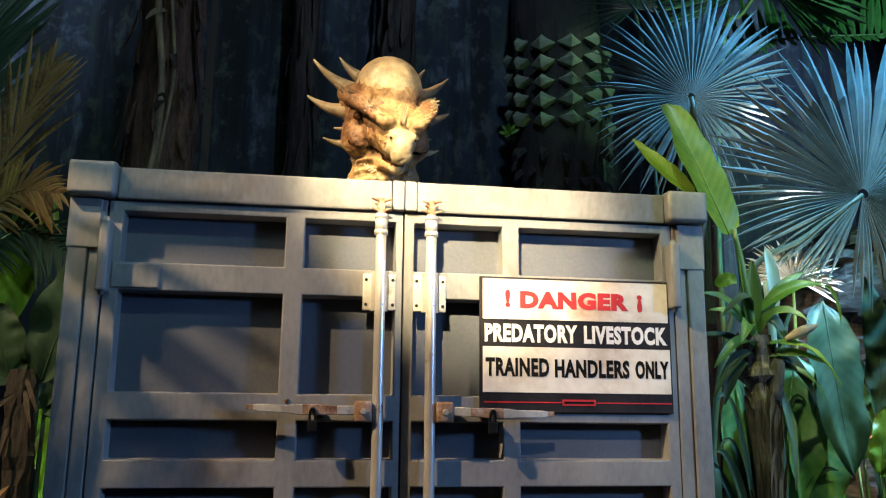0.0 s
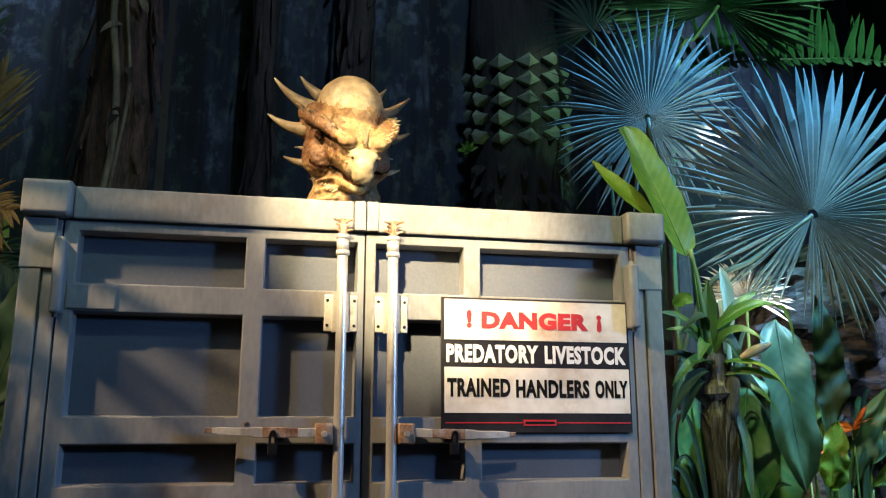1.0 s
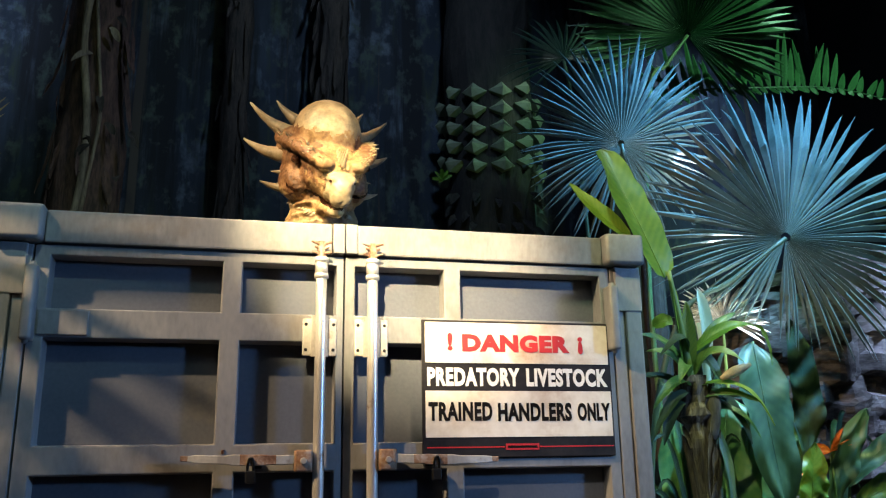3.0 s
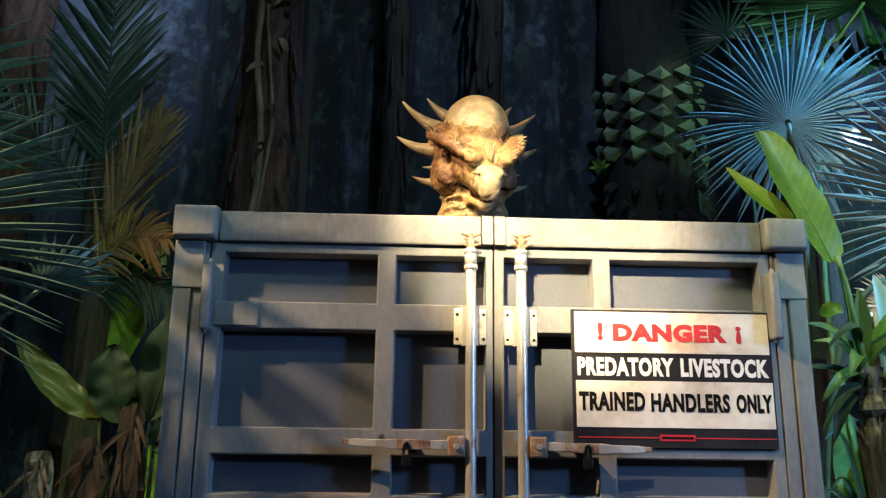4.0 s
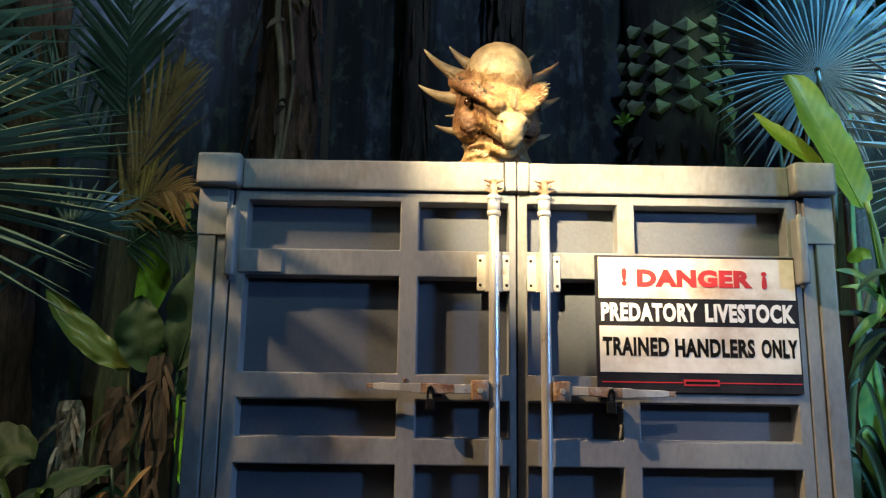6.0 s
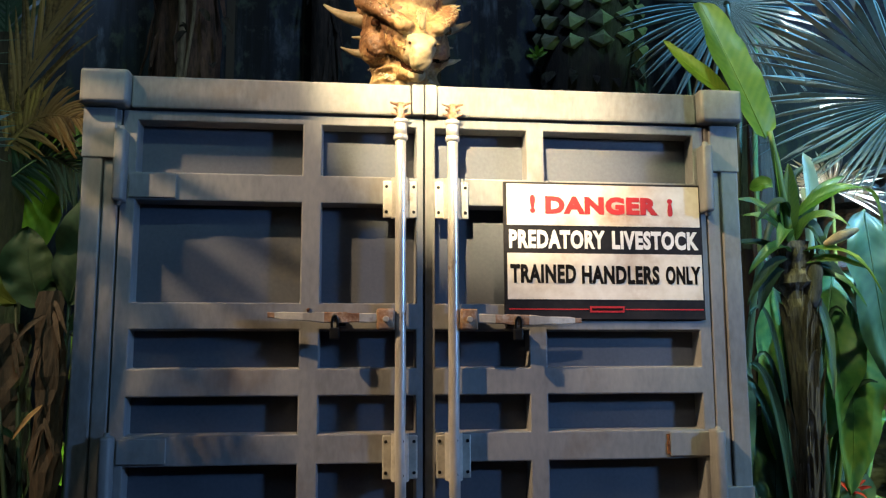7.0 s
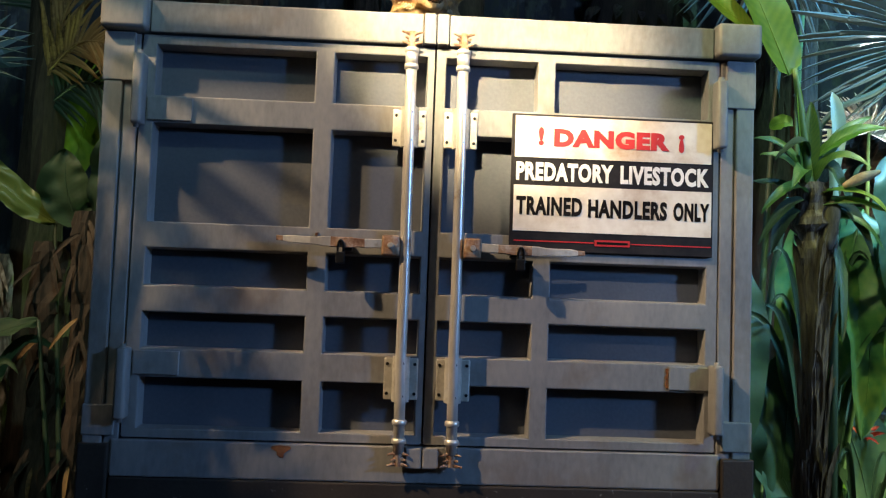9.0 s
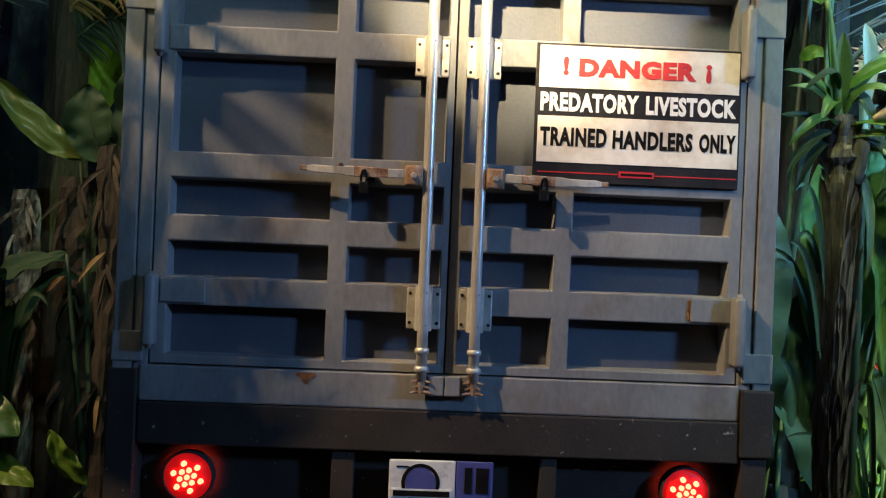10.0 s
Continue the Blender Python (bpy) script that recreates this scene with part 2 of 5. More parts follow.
BEAK = material("beak", 0.4, 0.0, ((0.20, 0.155, 0.09), (0.34, 0.28, 0.175)), 12, bump=0.2,
                spots=(0.20, 0.15, 0.10), spot_scale=10, spot_edge=(0.58, 0.75))
EYE = material("eye", 0.1, 0.0, ((0.012, 0.006, 0.004), (0.05, 0.02, 0.01)), 30, bump=0.0)
PETAL = material("orange_petal", 0.5, 0.0, ((0.65, 0.10, 0.02), (0.80, 0.22, 0.03)), 12, bump=0.05, translucent=0.2)
PETALRED = material("red_petal", 0.4, 0.0, ((0.55, 0.02, 0.01), (0.75, 0.06, 0.02)), 12, bump=0.05, translucent=0.15)
RUBBER = material("tyre_rubber", 0.85, 0.0, ((0.012, 0.012, 0.012), (0.03, 0.03, 0.03)), 10, bump=0.2)
LENSRED = material("red_lens", 0.2, 0.0, ((0.35, 0.008, 0.008), (0.5, 0.02, 0.015)), 30, bump=0.1)
LED = glow("lit_led", (1.0, 0.10, 0.05), 9.0)
LEDRING = glow("lit_lens", (1.0, 0.01, 0.012), 0.32)
PLATEWHITE = material("plate_white", 0.4, 0.0, ((0.62, 0.63, 0.64), (0.76, 0.76, 0.76)), 12, bump=0.03, spots=(0.4, 0.4, 0.42), spot_scale=14)
PLATEBLUE = material("plate_blue", 0.4, 0.0, ((0.06, 0.07, 0.24), (0.09, 0.10, 0.32)), 12, bump=0.03)


# ---- mesh helpers ----
def finish(name, bm, mats, smooth=False):
    me = bpy.data.meshes.new(name)
    bmesh.ops.recalc_face_normals(bm, faces=bm.faces)
    for f in bm.faces:
        f.smooth = smooth
    bm.to_mesh(me)
    bm.free()
    for m in mats if isinstance(mats, (list, tuple)) else [mats]:
        me.materials.append(m)
    return new(name, me)


def part(name, bm, mat, parent, label="", smooth=False):
    ob = finish(name, bm, mat, smooth)
    ob.parent = parent
    if label:
        tagged(ob, label)
    return ob


def thing(name, label, category, at=(0, 0, 0), group="", kind=""):
    ob = new(name)
    ob.location = at
    ob.empty_display_size = 0.1
    bpy.context.view_layer.update()
    return tagged(ob, label, category, group, kind)


def box(bm, x0, x1, y0, y1, z0, z1, bevel=0.0, index=0):
    vs = [bm.verts.new(p) for p in ((x0, y0, z0), (x1, y0, z0), (x1, y1, z0), (x0, y1, z0), (x0, y0, z1), (x1, y0, z1), (x1, y1, z1), (x0, y1, z1))]
    fs = [bm.faces.new([vs[i] for i in q]) for q in ((3, 2, 1, 0), (4, 5, 6, 7), (0, 1, 5, 4), (1, 2, 6, 5), (2, 3, 7, 6), (3, 0, 4, 7))]
    for f in fs:
        f.material_index = index
    if bevel:
        es = list({e for f in fs for e in f.edges})
        bmesh.ops.bevel(bm, geom=es, offset=bevel, segments=2, affect="EDGES", profile=0.6)
    return vs


def boxed(*a, **k):
    bm = bmesh.new()
    box(bm, *a, **k)
    return bm


def rod(bm, a, b, r0, r1=None, n=14, index=0):
    """A closed tapered cylinder from a to b."""
    r1 = r0 if r1 is None else r1
    a, b = Vector(a), Vector(b)
    q = (b - a).to_track_quat("Z", "Y")
    rings = []
    for p, r in ((a, r0), (b, r1)):
        rings.append([bm.verts.new(p + q @ Vector((r * math.cos(6.28318 * i / n), r * math.sin(6.28318 * i / n), 0))) for i in range(n)])
    for i in range(n):
        j = (i + 1) % n
        bm.faces.new((rings[0][i], rings[0][j], rings[1][j], rings[1][i])).material_index = index
    bm.faces.new(rings[0][::-1]).material_index = index
    bm.faces.new(rings[1]).material_index = index


def tube(bm, pts, radii, n=10, rough=0.0, index=0):
    """A tapered tube through points, with an uneven skin."""
    pts = [Vector(p) for p in pts]
    rings = []
    for k, p in enumerate(pts):
        d = (pts[min(k + 1, len(pts) - 1)] - pts[max(k - 1, 0)]).normalized()
        u = d.cross(Vector((0.3, 1, 0.1))).normalized()
        v = d.cross(u)
        r = radii[k] if isinstance(radii, (list, tuple)) else radii
        rings.append([bm.verts.new(p + (u * math.cos(6.28318 * i / n) + v * math.sin(6.28318 * i / n)) * r * (1 + rough * (random.random() - 0.5) * 2)) for i in range(n)])
    for A, B in zip(rings, rings[1:]):
        for i in range(n):
            bm.faces.new((A[i], A[(i + 1) % n], B[(i + 1) % n], B[i])).material_index = index
    bm.faces.new(rings[0][::-1]).material_index = index
    bm.faces.new(rings[-1]).material_index = index


def curve_points(a, b, c, n):
    """A quadratic arc from a by b to c."""
    a, b, c = Vector(a), Vector(b), Vector(c)
    return [a * (1 - s) ** 2 + b * 2 * s * (1 - s) + c * s * s for s in (i / (n - 1) for i in range(n))]


def path_points(pts, n):
    """n points along a smooth line through pts."""
    P = [Vector(p) for p in pts]
    P = [P[0] * 2 - P[1]] + P + [P[-1] * 2 - P[-2]]
    out = []
    m = len(pts) - 1
    for i in range(n):
        u = i / (n - 1) * m
        k = min(int(u), m - 1)
        s = u - k
        a, b, c, d = P[k:k + 4]
        out.append(0.5 * ((2 * b) + (c - a) * s + (2 * a - 5 * b + 4 * c - d) * s * s + (3 * b - a - 3 * c + d) * s ** 3))
    return out


def lathe(bm, profile, centre, n=18, index=0):
    """Rings of (radius, z) turned about the upright axis at centre."""
    rings = [[bm.verts.new((centre[0] + r * math.cos(6.28318 * i / n), centre[1] + r * math.sin(6.28318 * i / n), centre[2] + z)) for i in range(n)] for r, z in profile]
    for A, B in zip(rings, rings[1:]):
        for i in range(n):
            bm.faces.new((A[i], A[(i + 1) % n], B[(i + 1) % n], B[i])).material_index = index
    bm.faces.new(rings[0][::-1]).material_index = index
    bm.faces.new(rings[-1]).material_index = index


# ---- setting ----
def slab(name, x0, x1, y0, y1, z0, z1, mat, label, category):
    return tagged(finish(name, boxed(x0, x1, y0, y1, z0, z1), mat), label, category, kind="structure")


def ground():
    bm = bmesh.new()
    n = 70
    g = [[bm.verts.new((-5 + 10 * i / n, -5.5 + 9.4 * j / n, 0.05 * max(0, noise.noise((i * 0.31, j * 0.31, 0))) * (1 if abs(-5 + 10 * i / n) > 1.15 and -5.5 + 9.4 * j / n > -0.8 else 0)))
          for j in range(n + 1)] for i in range(n + 1)]
    for i in range(n):
        for j in range(n):
            bm.faces.new((g[i][j], g[i + 1][j], g[i + 1][j + 1], g[i][j + 1]))
    return tagged(finish("floor", bm, SOIL, True), "dark brown soil floor of the indoor jungle set", "floor", kind="structure")


ground()
slab("wall_west", -5.2, -5.0, -5.5, 3.9, 0, 6.2, WALLBLACK, "matt black wall of the exhibition hall", "wall")
slab("wall_east", 5.0, 5.2, -5.5, 3.9, 0, 6.2, WALLBLACK, "matt black wall of the exhibition hall", "wall")
slab("wall_south", -5.2, 5.2, -5.7, -5.5, 0, 6.2, WALLBLACK, "matt black wall of the exhibition hall", "wall")
slab("wall_north", -5.2, 5.2, 3.9, 4.1, 0, 6.2, WALLBLACK, "matt black wall of the exhibition hall", "wall")
slab("ceiling", -5.2, 5.2, -5.7, 4.1, 6.2, 6.35, WALLBLACK, "matt black ceiling of the exhibition hall", "ceiling")


def mural():
    """Painted cloth with dim trunks and mist."""
    m = bpy.data.materials.new("mural_paint")
    m.use_nodes = True
    t = m.node_tree
    n, l = t.nodes, t.links
    bsdf = n["Principled BSDF"]
    bsdf.inputs["Roughness"].default_value = 0.9
    tc = n.new("ShaderNodeTexCoord")
    cols = None
    for stretch, scale, lo, hi, colour in (((1.0, 1, 0.35), 1.6, 0.48, 0.66, (0.030, 0.045, 0.065)), ((2.6, 1, 0.9), 1.9, 0.55, 0.68, (0.10, 0.13, 0.16)),
                                           ((1.0, 1, 0.8), 3.4, 0.57, 0.72, (0.12, 0.145, 0.17)), ((3.0, 1, 0.6), 2.4, 0.55, 0.70, (0.030, 0.045, 0.018)),
                                           ((2.4, 1, 0.16), 1.7, 0.50, 0.60, (0.007, 0.008, 0.010)), ((1.0, 1, 0.7), 8.0, 0.54, 0.66, (0.045, 0.062, 0.050)), ((6.0, 1, 0.10), 1.4, 0.60, 0.66, (0.055, 0.045, 0.032))):
        mp = n.new("ShaderNodeMapping")
        mp.inputs["Scale"].default_value = stretch
        mp.inputs["Location"].default_value = (scale * 1.7, 0, scale)
        l.new(tc.outputs["Object"], mp.inputs["Vector"])
        k = n.new("ShaderNodeTexNoise")
        k.inputs["Scale"].default_value, k.inputs["Detail"].default_value, k.inputs["Roughness"].default_value = scale, 7, 0.62
        l.new(mp.outputs[0], k.inputs["Vector"])
        r = n.new("ShaderNodeMapRange")
        r.inputs["From Min"].default_value, r.inputs["From Max"].default_value = lo, hi
        l.new(k.outputs[0], r.inputs["Value"])
        mx = n.new("ShaderNodeMix")
        mx.data_type = "RGBA"
        l.new(r.outputs[0], mx.inputs["Factor"])
        if cols is None:
            mx.inputs["A"].default_value = (0.014, 0.02, 0.03, 1)
        else:
            l.new(cols, mx.inputs["A"])
        mx.inputs["B"].default_value = (*colour, 1)
        cols = mx.outputs["Result"]
    # a paler blue-grey patch, brightness put into the painted cloth's colour
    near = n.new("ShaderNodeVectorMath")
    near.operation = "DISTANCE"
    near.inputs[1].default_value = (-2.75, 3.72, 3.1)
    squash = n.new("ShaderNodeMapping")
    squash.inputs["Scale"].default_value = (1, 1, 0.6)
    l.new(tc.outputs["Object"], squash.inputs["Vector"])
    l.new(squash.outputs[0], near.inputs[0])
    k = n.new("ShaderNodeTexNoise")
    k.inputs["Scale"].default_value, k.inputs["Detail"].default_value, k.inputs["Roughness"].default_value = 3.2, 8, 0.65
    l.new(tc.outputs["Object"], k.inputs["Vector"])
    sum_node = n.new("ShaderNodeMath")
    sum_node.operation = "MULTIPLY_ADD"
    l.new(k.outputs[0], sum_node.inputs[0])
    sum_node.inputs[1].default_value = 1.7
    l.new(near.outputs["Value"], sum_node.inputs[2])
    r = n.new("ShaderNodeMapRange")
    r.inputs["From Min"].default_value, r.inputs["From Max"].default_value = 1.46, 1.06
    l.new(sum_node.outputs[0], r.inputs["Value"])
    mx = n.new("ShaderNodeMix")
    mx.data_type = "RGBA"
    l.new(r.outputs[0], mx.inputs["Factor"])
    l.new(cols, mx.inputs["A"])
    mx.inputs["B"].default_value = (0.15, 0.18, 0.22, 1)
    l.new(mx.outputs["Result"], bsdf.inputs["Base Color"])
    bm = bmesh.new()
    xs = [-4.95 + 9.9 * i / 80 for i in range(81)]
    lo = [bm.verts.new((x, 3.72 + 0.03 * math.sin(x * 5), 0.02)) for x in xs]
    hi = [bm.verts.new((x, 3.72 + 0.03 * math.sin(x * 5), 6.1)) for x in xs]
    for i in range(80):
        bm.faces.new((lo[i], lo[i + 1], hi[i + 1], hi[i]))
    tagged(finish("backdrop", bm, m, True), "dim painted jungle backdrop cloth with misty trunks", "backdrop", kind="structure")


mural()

# ---- the container ----
DEPTH = 0.058          # depth of the recessed door panels
ROWS = ((2.176, 2.332), (1.794, 2.093), (1.604, 1.717), (1.417, 1.526), (1.182, 1.333))


def lattice(bm, xs, zs, holes, y0, y1):
    """A welded frame: a plate with rectangular openings whose sides slope inward to the panels."""
    cell = {}

    def v(x, y, z):
        k = (round(x, 4), round(y, 4), round(z, 4))
        if k not in cell:
            cell[k] = bm.verts.new(k)
        return cell[k]
    for i in range(len(xs) - 1):
        for j in range(len(zs) - 1):
            a, b, c, d = xs[i], xs[i + 1], zs[j], zs[j + 1]
            if (i, j) in holes:
                s = 0.003
                ring = ((a, c, 1, 1), (b, c, -1, 1), (b, d, -1, -1), (a, d, 1, -1))
                for k in range(4):
                    p, q = ring[k], ring[(k + 1) % 4]
                    bm.faces.new((v(p[0], y0, p[1]), v(q[0], y0, q[1]), v(q[0] + q[2] * s, y1, q[1] + q[3] * 0.004), v(p[0] + p[2] * s, y1, p[1] + p[3] * 0.004)))
            else:
                bm.faces.new((v(a, y0, c), v(b, y0, c), v(b, y0, d), v(a, y0, d)))
    w = [(xs[0], zs[0]), (xs[-1], zs[0]), (xs[-1], zs[-1]), (xs[0], zs[-1])]
    for k in range(4):
        p, q = w[k], w[(k + 1) % 4]
        bm.faces.new((bm.verts.new((p[0], y0, p[1])), bm.verts.new((q[0], y0, q[1])), bm.verts.new((q[0], y1 + 0.01, q[1])), bm.verts.new((p[0], y1 + 0.01, p[1]))))


def door(parent, x0, x1, cols, name, label):
    z0, z1 = 1.156, 2.360
    xs = [x0, cols[0][0], cols[0][1], cols[1][0], cols[1][1], x1]
    zs = [z0]
    for a, b in ROWS[::-1]:
        zs += [a, b]
    zs.append(z1)
    bm = bmesh.new()
    lattice(bm, xs, zs, {(i, j) for i in (1, 3) for j in (1, 3, 5, 7, 9)}, 0.0, DEPTH)
    bmesh.ops.remove_doubles(bm, verts=bm.verts, dist=0.0005)
    rim = [e for e in bm.edges if len(e.link_faces) == 2 and e.calc_face_angle(0) > 0.5]
    bmesh.ops.bevel(bm, geom=rim, offset=0.004, segments=2, affect="EDGES", profile=0.6)
    leaf = part(name, bm, PAINT, parent, label)
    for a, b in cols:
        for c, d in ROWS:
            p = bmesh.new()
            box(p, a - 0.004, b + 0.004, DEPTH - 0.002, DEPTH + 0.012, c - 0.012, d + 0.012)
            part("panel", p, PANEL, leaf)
    return leaf


def hinge(parent, x, z0, z1, sign):
    """A long folded hinge blade that stands proud of the door edge, with its pin at both ends."""
    bm = bmesh.new()
    box(bm, x - 0.016, x + 0.016, -0.056, 0.002, z0, z1, 0.009)
    blade = part("hinge", bm, PAINT, parent, "painted steel hinge blade", True)
    bm = bmesh.new()
    rod(bm, (x, -0.034, z0 - 0.010), (x, -0.034, z1 + 0.010), 0.0085, n=12)
    part("hinge_pin", bm, PAINT, blade, "", True)


def strap(parent, x0, x1, z0, z1):
    bm = bmesh.new()
    box(bm, x0, x1, -0.008, 0.003, z0, z1, 0.003)
    part("hinge_strap", bm, PAINT, parent)


def weld(parent, x, z0, z1):
    bm = bmesh.new()
    pts = [(x + random.uniform(-0.002, 0.002), -0.001, z0 + (z1 - z0) * i / 14) for i in range(15)]
    tube(bm, pts, [0.0042 + random.uniform(-0.001, 0.0015) for _ in pts], 6, 0.2)
    part("weld", bm, RUSTSTAIN, parent, "rust-stained weld")


def container():
    c = thing("shipping_container", "worn grey steel shipping container with closed doors on a truck", "container", (0, 1.1, 1.04))

    def P(name, bm, mat=PAINT, label="", smooth=False):
        ob = part(name, bm, mat, c, label, smooth)
        ob.matrix_parent_inverse = c.matrix_world.inverted()
        return ob
    # corner posts with a folded seam and flanges
    for s in (-1, 1):
        bm = bmesh.new()
        a, b = sorted((s * 0.892, s * 0.935))
        box(bm, a, b, -0.004, 0.10, 1.05, 2.36, 0.004)
        a, b = sorted((s * 0.938, s * 0.994))
        box(bm, a, b, -0.012, 0.10, 1.05, 2.36, 0.005)
        P("corner_post", bm)
        bm = bmesh.new()
        a, b = sorted((s * 0.905, s * 0.997))
        box(bm, a, b, -0.016, 0.10, 2.213, 2.362, 0.004)
        P("post_plate", bm)
        bm = bmesh.new()
        a, b = sorted((s * 0.905, s * 0.997))
        box(bm, a, b, -0.016, 0.10, 1.160, 1.250, 0.004)
        P("post_plate", bm)
        bm = bmesh.new()
        a, b = sorted((s * 0.866, s * 1.003))
        box(bm, a, b, -0.050, 0.12, 2.366, 2.472, 0.014)
        P("corner_casting", bm, PAINT, "rounded corner casting", True)
        bm = bmesh.new()
        x = s * 0.97
        steps = 22
        prof = []
        for k in range(steps + 1):
            y = 0.10 + 2.1 * k / steps
            prof.append((x - s * (0.0 if k % 4 < 2 else 0.035), y))
        lo = [bm.verts.new((px, py, 1.05)) for px, py in prof]
        hi = [bm.verts.new((px, py, 2.45)) for px, py in prof]
        lo2 = [bm.verts.new((px - s * 0.01, py, 1.05)) for px, py in prof]
        hi2 = [bm.verts.new((px - s * 0.01, py, 2.45)) for px, py in prof]
        for k in range(steps):
            bm.faces.new((lo[k], lo[k + 1], hi[k + 1], hi[k]))
            bm.faces.new((lo2[k + 1], lo2[k], hi2[k], hi2[k + 1]))
            bm.faces.new((hi[k], hi[k + 1], hi2[k + 1], hi2[k]))
            bm.faces.new((lo[k + 1], lo[k], lo2[k], lo2[k + 1]))
        P("side_wall", bm)
    P("header_beam", boxed(-0.864, -0.040, -0.014, 0.10, 2.366, 2.463, 0.006))
    P("header_beam", boxed(0.040, 0.864, -0.014, 0.10, 2.366, 2.463, 0.006))
    P("keeper_block", boxed(-0.038, -0.0015, -0.021, 0.10, 2.368, 2.463, 0.004))
    P("keeper_block", boxed(0.0015, 0.038, -0.021, 0.10, 2.368, 2.463, 0.004))
    P("sill_beam", boxed(-0.912, 0.900, -0.010, 0.10, 1.043, 1.150, 0.005))
    P("keeper_block", boxed(-0.048, -0.002, -0.040, 0.0, 1.092, 1.150, 0.004))
    P("keeper_block", boxed(0.002, 0.048, -0.040, 0.0, 1.092, 1.150, 0.004))
    P("end_wall", boxed(-0.96, 0.96, 2.2, 2.25, 1.05, 2.45))
    P("floor_pan", boxed(-0.96, 0.96, 0.11, 2.2, 1.043, 1.08))
    P("gasket", boxed(-0.90, 0.90, 0.062, 0.105, 1.12, 2.40), SEAM)
    left = door(c, -0.886, -0.003, ((-0.845, -0.365), (-0.308, -0.024)), "door", "grey steel door leaf of five panel rows")
    right = door(c, 0.003, 0.888, ((0.033, 0.318), (0.372, 0.853)), "door", "grey steel door leaf carrying a warning sign")
    for d in (left, right):
        d.matrix_parent_inverse = c.matrix_world.inverted()
    for x, s in ((-0.882, -1), (0.880, 1)):
        for z0, z1 in ((2.080, 2.292), (1.212, 1.420)):
            hinge(left if s < 0 else right, x, z0, z1, s)
    # straps on the rails beside the hinges
    strap(left, -0.862, -0.728, 2.099, 2.170)
    strap(left, -0.862, -0.728, 1.340, 1.410)
    strap(right, 0.742, 0.868, 1.340, 1.411)
    weld(right, 0.7385, 1.345, 1.405)
    weld(right, 0.952, 1.165, 1.205)
    bm = bmesh.new()
    rng = random.Random(12)
    n = 18
    ring = []
    for k in range(n):
        a = 6.28318 * k / n
        r = rng.uniform(0.8, 1.15)
        ring.append(bm.verts.new((-0.415 + 0.030 * r * math.cos(a) * (1 if math.sin(a) > -0.3 else 0.45), -0.0118, 1.136 + (0.010 if math.sin(a) > 0 else 0.030) * r * math.sin(a))))
    bm.faces.new(ring)
    P("rust_stain", bm, RUSTSTAIN, "spreading rust stain")
    weld(left, -0.340, 1.770, 1.778)
    return c, left, right


CONTAINER, DOOR_L, DOOR_R = container()


def guide_bracket(parent, x, z0, z1):
    """Flanged rod guide: two drilled ears and a half-round saddle."""
    bm = bmesh.new()
    for s in (-1, 1):
        a, b = sorted((x + s * 0.022, x + s * 0.051))
        box(bm, a, b, -0.010, 0.001, z0, z1, 0.004)
    n = 12
    prof = [(x + 0.026 * math.cos(math.pi * i / n), -0.012 - 0.034 * math.sin(math.pi * i / n)) for i in range(n + 1)]
    lo = [bm.verts.new((p[0], p[1], z0 - 0.004)) for p in prof]
    hi = [bm.verts.new((p[0], p[1], z1 + 0.006)) for p in prof]
    for i in range(n):
        bm.faces.new((lo[i], lo[i + 1], hi[i + 1], hi[i]))
    bm.faces.new(lo)
    bm.faces.new(hi[::-1])
    ob = part("guide_bracket", bm, GALV, parent, "drilled steel guide bracket")
    return ob


# holes drawn as black discs, their inner dark put into the colour
def hole_disc(parent, x, y, z):
    bm = bmesh.new()
    rod(bm, (x, y, z), (x, y - 0.0025, z), 0.0055, 0.0048, 8)
    part("bolt_hole", bm, BLACKMETAL, parent)


